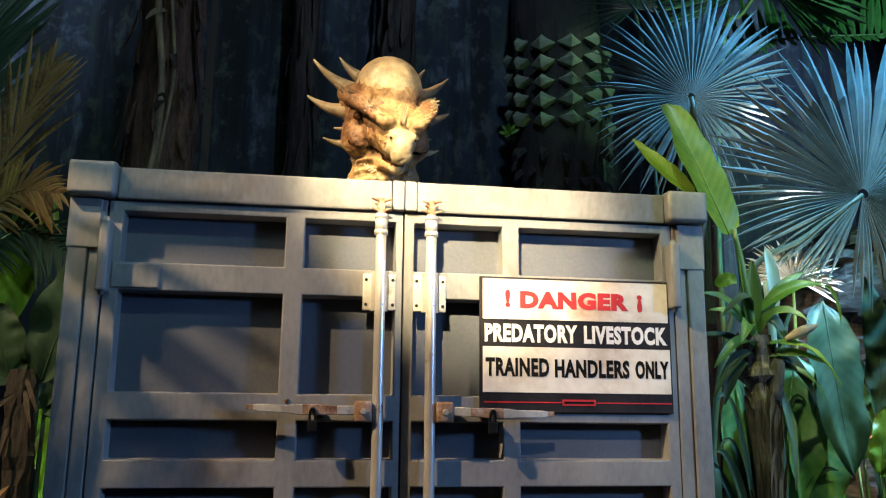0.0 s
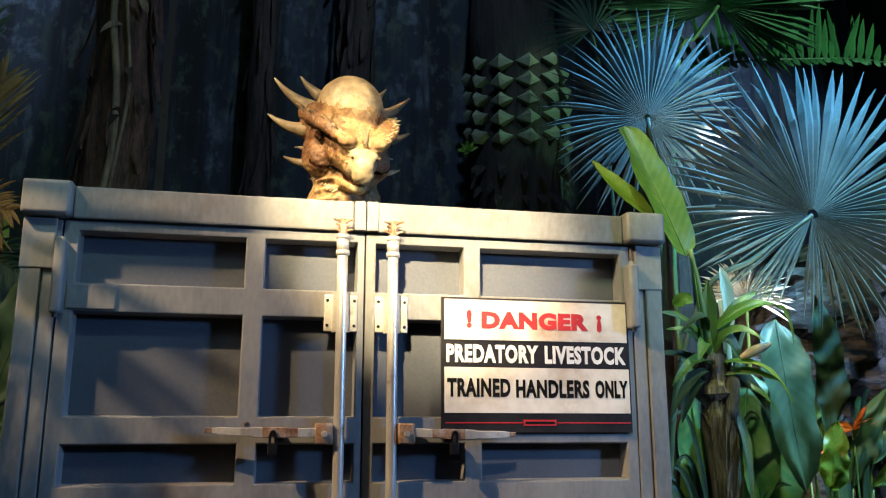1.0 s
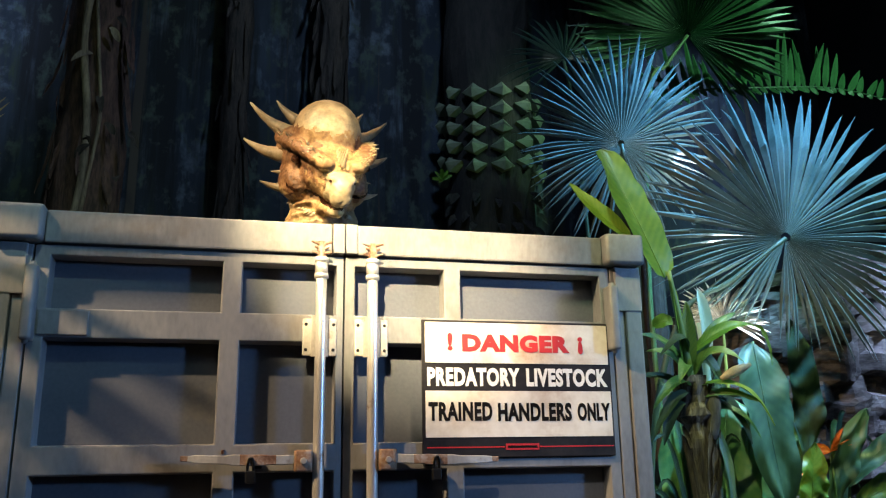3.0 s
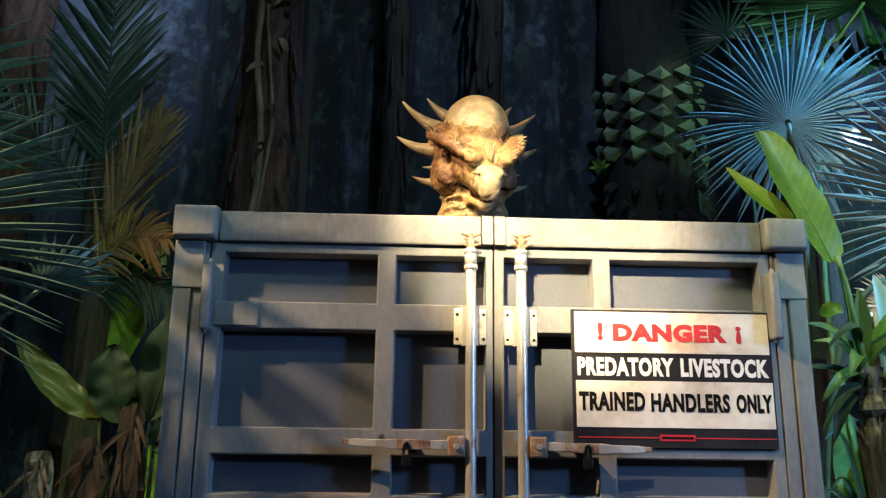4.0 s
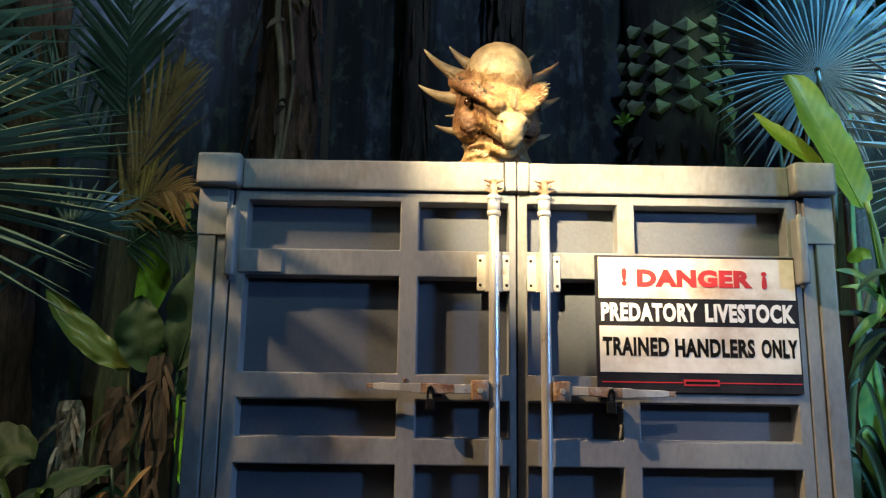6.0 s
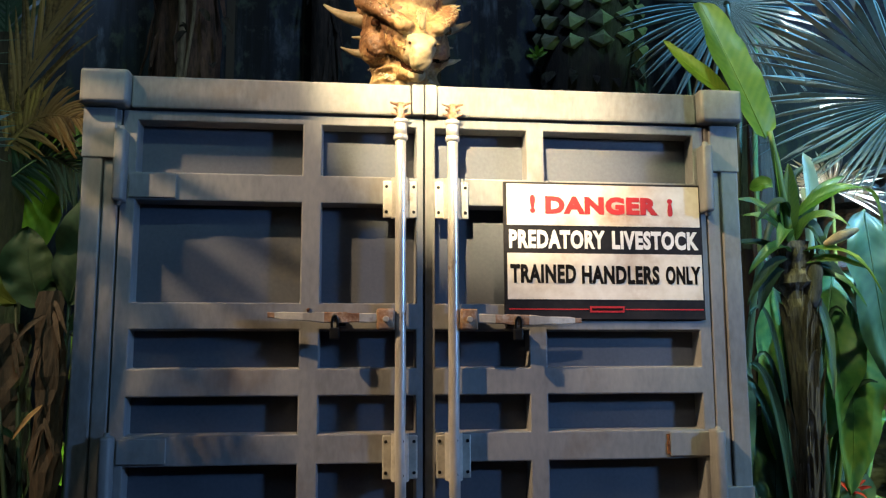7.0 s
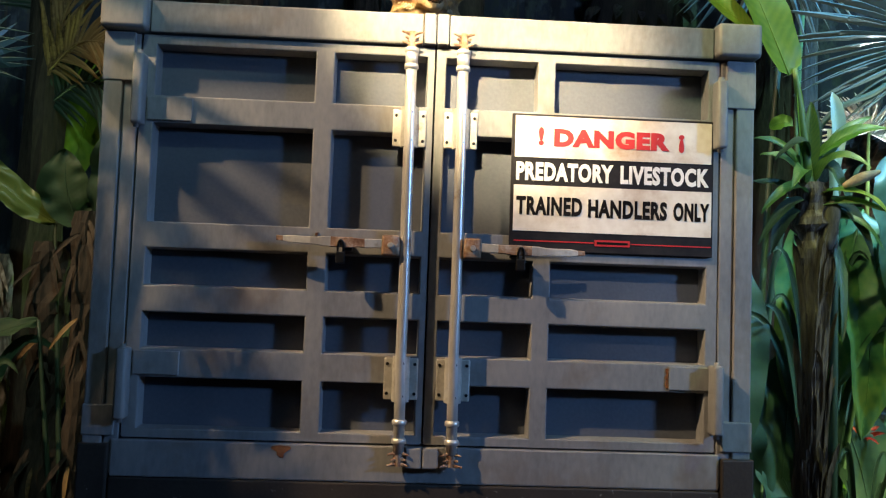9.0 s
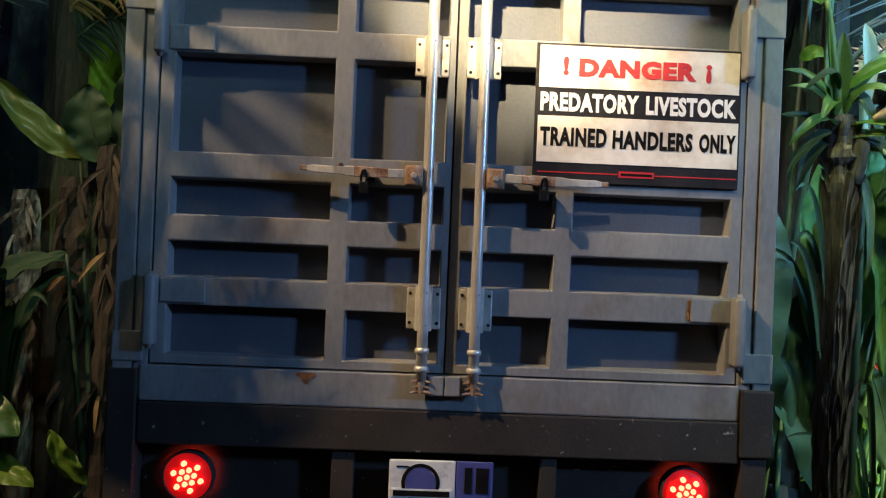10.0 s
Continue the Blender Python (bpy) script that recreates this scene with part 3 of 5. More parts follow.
def lock_rod(xa, xb, s):
    """Upright locking bar with cams, collars, guides and a swing handle. s: the way the handle points."""
    pts = [(xa + (xb - xa) * k / 8, -0.033, 2.345 + (1.135 - 2.345) * k / 8) for k in range(9)]
    pts[6] = (pts[6][0] - 0.002, -0.034, pts[6][2])
    bm = bmesh.new()
    tube(bm, pts, 0.0165, 16)
    bar = part("lock_rod", bm, STEEL, CONTAINER, "worn bright steel locking bar", True)
    bar.matrix_parent_inverse = CONTAINER.matrix_world.inverted()
    for z0, z1 in ((2.050, 2.163), (1.288, 1.412)):
        x = xa + (xb - xa) * (2.345 - (z0 + z1) / 2) / 1.21
        guide_bracket(bar, x, z0, z1)
        for dx in (-0.041, 0.041):
            for dz in (0.018, -0.018):
                hole_disc(bar, x + dx, -0.0098, (z1 if dz < 0 else z0) + dz)
        for dz in (0.014, -0.014):
            hole_disc(bar, x + 0.004, -0.0455, (z1 if dz < 0 else z0) + dz)
    for z in (2.290, 2.340, 1.225, 1.170):
        x = xa + (xb - xa) * (2.345 - z) / 1.21
        bm = bmesh.new()
        lathe(bm, ((0.0165, -0.009), (0.0215, -0.006), (0.0215, 0.006), (0.0165, 0.009)), (x, -0.033, z), 16)
        part("collar", bm, STEEL, bar, "", True)
    bm = bmesh.new()
    lathe(bm, ((0.0190, 2.292 - 2.340), (0.0190, 0.0)), (xa, -0.033, 2.340), 16)
    part("sleeve", bm, STEEL, bar, "", True)
    for z, up in ((2.345, 1), (1.150, -1)):
        x = xa if up > 0 else xb
        bm = bmesh.new()
        rod(bm, (x, -0.033, z), (x, -0.033, z + up * 0.052), 0.015, 0.013, 12)
        part("cam", bm, RUST, bar, "rusty locking cam")
        for k, (dz, w) in enumerate(((0.012, 0.030), (0.028, 0.022), (0.044, 0.032))):
            for t in (-1, 1):
                bm = bmesh.new()
                rod(bm, (x, -0.036, z + up * dz), (x + t * w, -0.046, z + up * (dz + 0.006)), 0.0065, 0.003, 7)
                part("cam_lug", bm, RUST, bar)
    # handle hub and the flat swing handle
    z = 1.745
    x = xa + (xb - xa) * (2.345 - z) / 1.21
    bm = bmesh.new()
    a, b = sorted((x + s * 0.018, x + s * 0.070))
    box(bm, a, b, -0.058, -0.020, z - 0.031, z + 0.031, 0.007)
    hub = part("handle_hub", bm, RUST, bar, "rusty clevis plate with a bolt", True)
    bm = bmesh.new()
    rod(bm, (x + s * 0.044, -0.056, z), (x + s * 0.044, -0.068, z), 0.010, 0.008, 10)
    part("bolt", bm, STEEL, bar)
    bm = bmesh.new()
    n = 16
    rings = []
    for k in range(n + 1):
        u = k / n
        px = x + s * (0.060 + 0.320 * u)
        h = 0.0135 - 0.003 * u + (0.003 if 0.30 < u < 0.62 else 0)
        if u > 0.93:
            h *= 0.7
        cz = z + 0.004 + (0.007 * u if s < 0 else -0.006 * u) - 0.003 * math.sin(u * 3.1)
        cy, d = -0.046 - 0.010 * math.sin(u * 3.1), 0.007
        rings.append([bm.verts.new((px, cy + dy * d, cz + dz * h)) for dy, dz in ((-1, -0.85), (-1, 0.85), (-0.7, 1), (0.7, 1), (1, 0.85), (1, -0.85), (0.7, -1), (-0.7, -1))])
    for A, B in zip(rings, rings[1:]):
        for i in range(8):
            f = bm.faces.new((A[i], A[(i + 1) % 8], B[(i + 1) % 8], B[i]))
    bm.faces.new(rings[0])
    bm.faces.new(rings[-1][::-1])
    for f in bm.faces:
        cx = abs(f.calc_center_median().x - x)
        f.material_index = 1 if 0.225 < cx < 0.275 else 2 if 0.12 < cx < 0.225 or cx > 0.36 else 0
    part("handle", bm, [GALV, STEEL, RUST], bar, "flat worn steel swing handle")
    # handle retainer on the door
    bm = bmesh.new()
    box(bm, x + s * 0.172 - 0.014, x + s * 0.172 + 0.014, -0.040, 0.0, z - 0.020, z + 0.004, 0.003)
    part("retainer", bm, BLACKMETAL, bar, "black handle retainer")
    return bar


lock_rod(-0.074, -0.070, -1)
lock_rod(0.083, 0.086, 1)


def padlock(x, z):
    t = thing("padlock", "small black padlock hanging on a container door handle", "padlock", (x, -0.052, z), "padlocks on the door handles")
    bm = bmesh.new()
    box(bm, x - 0.014, x + 0.014, -0.066, -0.048, z - 0.056, z - 0.022, 0.004)
    part("body", bm, BLACKMETAL, t).matrix_parent_inverse = t.matrix_world.inverted()
    bm = bmesh.new()
    pts = [(x - 0.008, -0.057, z - 0.024), (x - 0.008, -0.062, z - 0.006), (x - 0.004, -0.066, z + 0.010), (x + 0.004, -0.066, z + 0.010), (x + 0.008, -0.062, z - 0.006), (x + 0.008, -0.057, z - 0.024)]
    tube(bm, path_points(pts, 20), 0.0038, 8)
    part("shackle", bm, BLACKMETAL, t, "", True).matrix_parent_inverse = t.matrix_world.inverted()


padlock(-0.262, 1.742)
padlock(0.272, 1.740)


# ---- warning sign ----
def letters(text, x0, x1, z0, cap, y, mat, parent, fat=0.02, flip=False):
    """Words of the built-in font, cut to fill x0..x1 with capitals of height cap."""
    cu = bpy.data.curves.new("letters", "FONT")
    cu.body, cu.size, cu.offset, cu.extrude, cu.resolution_u = text, 1.0, fat, 0.004, 3
    cu.space_character = 1.10
    tmp = new("letters", cu)
    bpy.context.view_layer.update()
    me = bpy.data.meshes.new_from_object(tmp.evaluated_get(bpy.context.evaluated_depsgraph_get()))
    bpy.data.objects.remove(tmp)
    co = np.zeros(len(me.vertices) * 3)
    me.vertices.foreach_get("co", co)
    co = co.reshape(-1, 3)
    lo, hi = co.min(0), co.max(0)
    u = (co - lo) / np.maximum(hi - lo, 1e-6)
    if flip:
        u[:, 0], u[:, 1] = 1 - u[:, 0], 1 - u[:, 1]
    out = np.stack([x0 + u[:, 0] * (x1 - x0), y - u[:, 2] * 0.0012, z0 + u[:, 1] * cap], 1)
    me.vertices.foreach_set("co", out.ravel())
    me.update()
    me.materials.clear()
    me.materials.append(mat)
    ob = new("letters", me)
    ob.parent = parent
    ob.matrix_parent_inverse = parent.matrix_world.inverted()
    tagged(ob, "lettering: " + text if not flip else "lettering: upside-down exclamation mark")
    return ob


def warning_sign():
    s = thing("warning_sign", "stained black and white danger sign with red lettering on door", "sign", (0.555, -0.008, 1.748))

    def P(name, bm, mat, label=""):
        ob = part(name, bm, mat, s, label)
        ob.matrix_parent_inverse = s.matrix_world.inverted()
    P("board", boxed(0.241, 0.868, -0.012, -0.002, 1.748, 2.168, 0.0015), SIGNBLACK, "black sign board")
    P("white_field", boxed(0.251, 0.860, -0.0145, -0.0115, 2.034, 2.161), SIGNWHITE, "rust-stained white field")
    P("white_field", boxed(0.251, 0.862, -0.0145, -0.0115, 1.808, 1.948), SIGNWHITE, "rust-stained white field")
    y = -0.0150
    letters("!", 0.322, 0.339, 2.071, 0.057, y, SIGNRED, s, 0.05)
    letters("DANGER", 0.370, 0.728, 2.069, 0.056, y, SIGNRED, s, 0.062)
    letters("!", 0.757, 0.774, 2.066, 0.056, y, SIGNRED, s, 0.05, True)
    letters("PREDATORY", 0.257, 0.556, 1.962, 0.058, -0.0125, SIGNLET, s, 0.046)
    letters("LIVESTOCK", 0.578, 0.854, 1.962, 0.058, -0.0125, SIGNLET, s, 0.046)
    letters("TRAINED", 0.259, 0.462, 1.857, 0.057, y, SIGNINK, s, 0.046)
    letters("HANDLERS", 0.480, 0.724, 1.855, 0.057, y, SIGNINK, s, 0.046)
    letters("ONLY", 0.744, 0.856, 1.855, 0.057, y, SIGNINK, s, 0.046)
    P("red_line", boxed(0.255, 0.500, -0.0135, -0.0115, 1.7765, 1.7800), SIGNRED2)
    P("red_line", boxed(0.614, 0.862, -0.0135, -0.0115, 1.7765, 1.7800), SIGNRED2)
    P("red_badge", boxed(0.503, 0.611, -0.0135, -0.0115, 1.769, 1.788), SIGNRED2, "small dull red badge with an unreadable line")
    P("badge_bar", boxed(0.509, 0.605, -0.0145, -0.0115, 1.775, 1.782), SIGNINK)


warning_sign()


# ---- the truck under the container ----
def truck():
    t = thing("truck", "black rear of a truck carrying the container, red lamps lit", "truck", (0, 1.1, 0))

    def P(name, bm, mat=DARKPAINT, label="", parent=None, smooth=False):
        ob = part(name, bm, mat, parent or t, label, smooth)
        if parent is None:
            ob.matrix_parent_inverse = t.matrix_world.inverted()
        return ob
    P("rear_beam", boxed(-0.912, 0.902, -0.014, 0.14, 0.915, 1.041, 0.005))
    P("corner_upright", boxed(-1.003, -0.916, -0.022, 0.16, 0.60, 1.138, 0.006))
    P("corner_upright", boxed(0.904, 1.003, -0.022, 0.16, 0.935, 1.140, 0.006))
    P("corner_upright", boxed(0.912, 0.992, -0.010, 0.16, 0.60, 0.933, 0.006))
    P("back_plate", boxed(-0.914, 0.908, 0.06, 0.08, 0.60, 0.915))
    P("divider", boxed(-0.330, -0.262, 0.0, 0.06, 0.60, 0.914, 0.004))
    P("divider", boxed(0.302, 0.353, 0.0, 0.06, 0.60, 0.914, 0.004))
    P("bumper_bar", boxed(-0.95, 0.95, -0.02, 0.10, 0.50, 0.60, 0.01))
    for x in (-0.40, 0.40):
        P("chassis_rail", boxed(x - 0.05, x + 0.05, 0.16, 4.0 - 1.75, 0.70, 0.92, 0.006))
    P("bed", boxed(-0.95, 0.95, 0.16, 2.25, 0.925, 1.042, 0.006))
    for x, z in ((-0.762, 0.812), (0.755, 0.815)):
        bm = bmesh.new()
        n = 32
        prof = ((0.077, 0.046), (0.077, 0.014), (0.074, 0.009), (0.072, 0.012), (0.072, 0.03))
        rings = [[bm.verts.new((x + r * math.cos(6.28318 * i / n), y, z + r * math.sin(6.28318 * i / n))) for i in range(n)] for r, y in prof]
        for A, B in zip(rings, rings[1:]):
            for i in range(n):
                bm.faces.new((A[i], A[(i + 1) % n], B[(i + 1) % n], B[i]))
        lamp = P("tail_lamp", bm, RUBBER, "round tail lamp with lit red diodes", None, True)
        bm = bmesh.new()
        rings = [[bm.verts.new((x + r * math.cos(6.28318 * i / n), y, z + r * math.sin(6.28318 * i / n))) for i in range(n)] for r, y in ((0.072, 0.020), (0.055, 0.012), (0.03, 0.008), (0.006, 0.007))]
        for A, B in zip(rings, rings[1:]):
            for i in range(n):
                bm.faces.new((A[i], A[(i + 1) % n], B[(i + 1) % n], B[i]))
        bm.faces.new(rings[-1])
        P("lens", bm, LEDRING, "glowing red lens", lamp, True)
        spots = [(0, 0)] + [(0.022, k * 60 + 15) for k in range(6)] + [(0.042, k * 60 + 45) for k in range(6)]
        for r, a in spots:
            px, pz = x + r * math.cos(radians(a)), z + r * math.sin(radians(a))
            d = bmesh.new()
            rod(d, (px, 0.016, pz), (px, 0.002, pz), 0.0095, 0.008, 10)
            P("diode", d, LED, "", lamp)
    for x in (-0.72, 0.72):
        for y in (0.75, 1.75):
            bm = bmesh.new()
            prof = ((0.20, -0.11), (0.36, -0.12), (0.42, -0.09), (0.42, 0.09), (0.36, 0.12), (0.20, 0.11))
            n = 28
            rings = [[bm.verts.new((x + w, y + r * math.cos(6.28318 * i / n), 0.42 + r * math.sin(6.28318 * i / n))) for i in range(n)] for r, w in prof]
            rings.append(rings[0])
            for A, B in zip(rings, rings[1:]):
                for i in range(n):
                    bm.faces.new((A[i], A[(i + 1) % n], B[(i + 1) % n], B[i]))
            wheel = P("wheel", bm, RUBBER, "black rubber truck tyre", None, True)
            bm = bmesh.new()
            rod(bm, (x - 0.08, y, 0.42), (x + 0.08, y, 0.42), 0.205, n=24)
            P("rim", bm, GALV, "", wheel)
    for y in (0.75, 1.75):
        bm = bmesh.new()
        rod(bm, (-0.7, y, 0.42), (0.7, y, 0.42), 0.05)
        box(bm, -0.45, -0.35, y - 0.06, y + 0.06, 0.44, 0.71)
        box(bm, 0.35, 0.45, y - 0.06, y + 0.06, 0.44, 0.71)
        P("axle", bm)


truck()


def number_plate():
    p = thing("number_plate", "white and blue plate with a round emblem on a truck frame", "plate", (0.003, 0.0, 0.74))

    def P(name, bm, mat, label=""):
        part(name, bm, mat, p, label).matrix_parent_inverse = p.matrix_world.inverted()
    P("mount", boxed(-0.10, 0.10, -0.002, 0.0605, 0.76, 0.87), BLACKMETAL)
    P("plate", boxed(-0.154, 0.046, -0.0160, -0.0020, 0.738, 0.893, 0.004), PLATEWHITE, "white plate field")
    P("plate_end", boxed(0.048, 0.160, -0.0160, -0.0020, 0.738, 0.893, 0.004), PLATEBLUE, "blue plate field")
    bm = bmesh.new()
    n = 40
    for r0, r1 in ((0.058, 0.047),):
        A = [bm.verts.new((-0.058 + r0 * math.cos(6.28318 * i / n), -0.0175, 0.826 + r0 * math.sin(6.28318 * i / n))) for i in range(n)]
        B = [bm.verts.new((-0.058 + r1 * math.cos(6.28318 * i / n), -0.0175, 0.826 + r1 * math.sin(6.28318 * i / n))) for i in range(n)]
        for i in range(n):
            bm.faces.new((A[i], A[(i + 1) % n], B[(i + 1) % n], B[i]))
    P("emblem_ring", bm, SIGNINK)
    bm = bmesh.new()
    bm.faces.new([bm.verts.new((-0.058 + 0.046 * math.cos(6.28318 * i / n), -0.0172, 0.826 + 0.046 * math.sin(6.28318 * i / n))) for i in range(n)])
    P("emblem_disc", bm, PLATEBLUE)
    P("emblem_bar", boxed(-0.148, 0.036, -0.0190, -0.0150, 0.782, 0.808), PLATEWHITE)
    P("emblem_bar", boxed(-0.140, 0.030, -0.0205, -0.0180, 0.786, 0.803), SIGNINK)
    P("mark_bar", boxed(-0.132, -0.094, -0.0185, -0.0150, 0.872, 0.876), SIGNINK)
    P("mark_bar", boxed(0.074, 0.096, -0.0185, -0.0150, 0.800, 0.876), SIGNINK)
    P("mark_bar", boxed(0.108, 0.146, -0.0185, -0.0150, 0.800, 0.876), SIGNINK)


number_plate()


# ---- the dinosaur figure ----
def dinosaur():
    rng = random.Random(4)
    seat = Matrix.Translation((-0.030, 0.36, 2.795)) @ Matrix.Rotation(radians(10), 4, "Z") @ Matrix.Rotation(radians(31), 4, "X") @ Matrix.Scale(1.30, 4)
    bm = bmesh.new()

    def blob(p, r, m=seat, rot=0.0):
        m = m @ Matrix.Translation(p) @ Matrix.Rotation(rot, 4, "X") @ Matrix.Diagonal((*r, 1))
        bmesh.ops.create_icosphere(bm, subdivisions=3, radius=1, matrix=m)
    blob((0, 0.040, 0.080), (0.096, 0.112, 0.098))                  # dome
    blob((0, 0.020, 0.005), (0.120, 0.125, 0.082))                  # skull
    for k in range(9):                                              # snout, narrowing to the beak
        u = k / 8
        blob((0, -0.055 - 0.135 * u, 0.002 - 0.030 * u), (0.096 - 0.064 * u, 0.042, 0.080 - 0.040 * u))
    blob((0, -0.202, -0.040), (0.030, 0.030, 0.036), rot=-0.3)      # hooked beak
    for k in range(8):                                              # lower jaw
        u = k / 7
        blob((0, -0.010 - 0.160 * u, -0.096 + 0.008 * u), (0.086 - 0.060 * u, 0.036, 0.030 - 0.010 * u))
    for s in (-1, 1):
        blob((s * 0.082, -0.005, -0.050), (0.044, 0.080, 0.060))    # cheek
        for k in range(8):                                          # brow ridge
            u = k / 7
            blob((s * (0.116 - 0.074 * u + 0.018 * math.sin(3.1 * u)), 0.045 - 0.200 * u, 0.052 + 0.012 * math.sin(3.1 * u) - 0.020 * u), (0.028, 0.034, 0.021))
        blob((s * 0.088, 0.085, 0.030), (0.040, 0.050, 0.055))
        blob((s * 0.024, -0.185, 0.000), (0.015, 0.022, 0.013))     # nostril rim
    low = Matrix.Translation((-0.045, 0.36, 2.76))
    for k in range(15):                                             # neck and body down to the floor of the container
        u = k / 14
        blob((0.012, 0.060 + 0.22 * u, -0.07 - 1.60 * u), (0.128 + 0.12 * u, 0.130 + 0.16 * u, 0.12), low)
    for k in range(7):                                              # throat folds
        blob((0.01, 0.005 + 0.010 * k, -0.13 - 0.036 * k), (0.112 + 0.006 * k, 0.094, 0.018), low)
    tmp = finish("tmp", bm, SKIN)
    rm = tmp.modifiers.new("r", "REMESH")
    rm.mode, rm.voxel_size = "VOXEL", 0.0058
    sm = tmp.modifiers.new("s", "SMOOTH")
    sm.iterations = 3
    bpy.context.view_layer.update()
    me = bpy.data.meshes.new_from_object(tmp.evaluated_get(bpy.context.evaluated_depsgraph_get()))
    bpy.data.objects.remove(tmp)
    bm = bmesh.new()
    bm.from_mesh(me)
    back = seat.inverted()
    for v in bm.verts:                                              # pebbled, folded hide
        p = back @ v.co
        dome = (p - Vector((0, 0.040, 0.080))).length < 0.120 and p.z > 0.075
        k = 0.0006 if dome else 0.0030
        move = k * (noise.noise(v.co * 60) + 0.8 * noise.noise(v.co * 120))
        if not dome and v.co.z > 2.35:
            move += 0.005 * noise.noise(v.co * 22) - 0.004 * abs(noise.noise(Vector((p.x * 14, p.y * 40, p.z * 14))))
        v.co += v.normal * move
    for f in bm.faces:
        p = back @ f.calc_center_median()
        f.material_index = 0
        speck = 0.5 * noise.noise(p * 30) + 0.5 * noise.noise(p * 70)
        if abs(p.x) > 0.062 + 0.07 * speck and p.y > -0.15 and p.z > -0.09 + 0.05 * speck:
            f.material_index = 4
        if p.y < -0.172 + 0.035 * speck and p.z < 0.02:
            f.material_index = 2
        if (p - Vector((0, 0.040, 0.080))).length < 0.116 and p.z > 0.098 + 0.05 * speck:
            f.material_index = 1
        # closed mouth drawn as a dark line: crease shade put into the colour
        if -0.27 < p.y < -0.05 and abs(p.z + 0.074 - 1.0 * (p.y + 0.18) ** 2) < 0.0052:
            f.material_index = 3
        if abs(p.y + 0.052) < 0.044 and abs(p.z - 0.018) < 0.034 and abs(p.x) > 0.06:
            f.material_index = 4

    def horn(a, b, r, bend=(0, 0, 0), index=1):
        pts = curve_points(a, [(a[i] + b[i]) / 2 + bend[i] for i in range(3)], b, 7)
        tube(bm, [seat @ p for p in pts], [r * (1 - k / 6.4) ** 0.85 for k in range(7)], 9, 0.10, index)
    for s in (-1, 1):
        horn((s * 0.080, 0.09, 0.060), (s * 0.205, 0.15, 0.125), 0.034, (0, 0, -0.026))
        horn((s * 0.070, 0.11, 0.095), (s * 0.130, 0.16, 0.140), 0.024, (0, 0, -0.010))
        horn((s * 0.092, 0.06, 0.005), (s * 0.215, 0.12, 0.025), 0.034, (0, 0, -0.026))
        horn((s * 0.090, 0.02, -0.040), (s * 0.145, 0.02, -0.040), 0.016)
        horn((s * 0.092, 0.00, -0.075), (s * 0.172, 0.02, -0.070), 0.024, (0, 0, -0.014))
        horn((s * 0.098, 0.07, 0.050), (s * 0.150, 0.07, 0.075), 0.016)
        for k in range(44):                                         # knobs along the brow and the snout
            u = k / 43
            base = Vector((s * (0.128 - 0.082 * u + 0.018 * math.sin(3.1 * u)), 0.060 - 0.225 * u, 0.060 + 0.012 * math.sin(3.1 * u) - 0.022 * u + rng.uniform(-0.012, 0.008)))
            d = Vector((s * rng.uniform(0.5, 1.0), -0.5, rng.uniform(0.2, 0.9))).normalized() * rng.uniform(0.013, 0.027)
            horn(tuple(base - d * 0.5), tuple(base + d), rng.uniform(0.006, 0.0105))
        for k in range(60):                                         # scales on snout, cheek and nape
            a, b = rng.uniform(0, 1), rng.uniform(-1, 1)
            base = Vector((s * (0.104 - 0.058 * a - 0.012 * abs(b)), 0.06 - 0.24 * a, -0.015 + 0.05 * b * (1 - 0.5 * a)))
            d = Vector((s, -0.4, 0.1)).normalized() * rng.uniform(0.004, 0.010)
            horn(tuple(base - d), tuple(base + d), rng.uniform(0.004, 0.008), index=0)
        for k in range(10):                                         # row of small spikes down the jaw
            u = k / 9
            base = Vector((s * (0.088 - 0.038 * u), -0.02 - 0.12 * u, -0.112))
            d = Vector((s, -0.2, -0.5)).normalized() * rng.uniform(0.006, 0.014)
            horn(tuple(base - d * 0.5), tuple(base + d), 0.006)
        # eyes, and nostrils whose inner shade is put in as dark balls
        for p, r, sub in (((s * 0.098, -0.056, 0.016), (0.014, 0.018, 0.013), 2), ((s * 0.030, -0.196, -0.004), (0.007, 0.007, 0.006), 1)):
            made = bmesh.ops.create_icosphere(bm, subdivisions=sub, radius=1, matrix=seat @ Matrix.Translation(p) @ Matrix.Diagonal((*r, 1)))
            for f in {f for v in made["verts"] for f in v.link_faces}:
                f.material_index = 3
    for k in range(5):
        horn((0, -0.10 - 0.02 * k, 0.045 - 0.004 * k), (0, -0.105 - 0.022 * k, 0.068 + 0.002 * k * k - 0.004 * k), 0.009)
    ob = finish("dinosaur_figure", bm, [SKIN, BONE, BEAK, EYE, SKINDARK], True)
    tagged(ob, "tan and brown horned dome-headed dinosaur figure peering over a container", "dinosaur figure")


dinosaur()

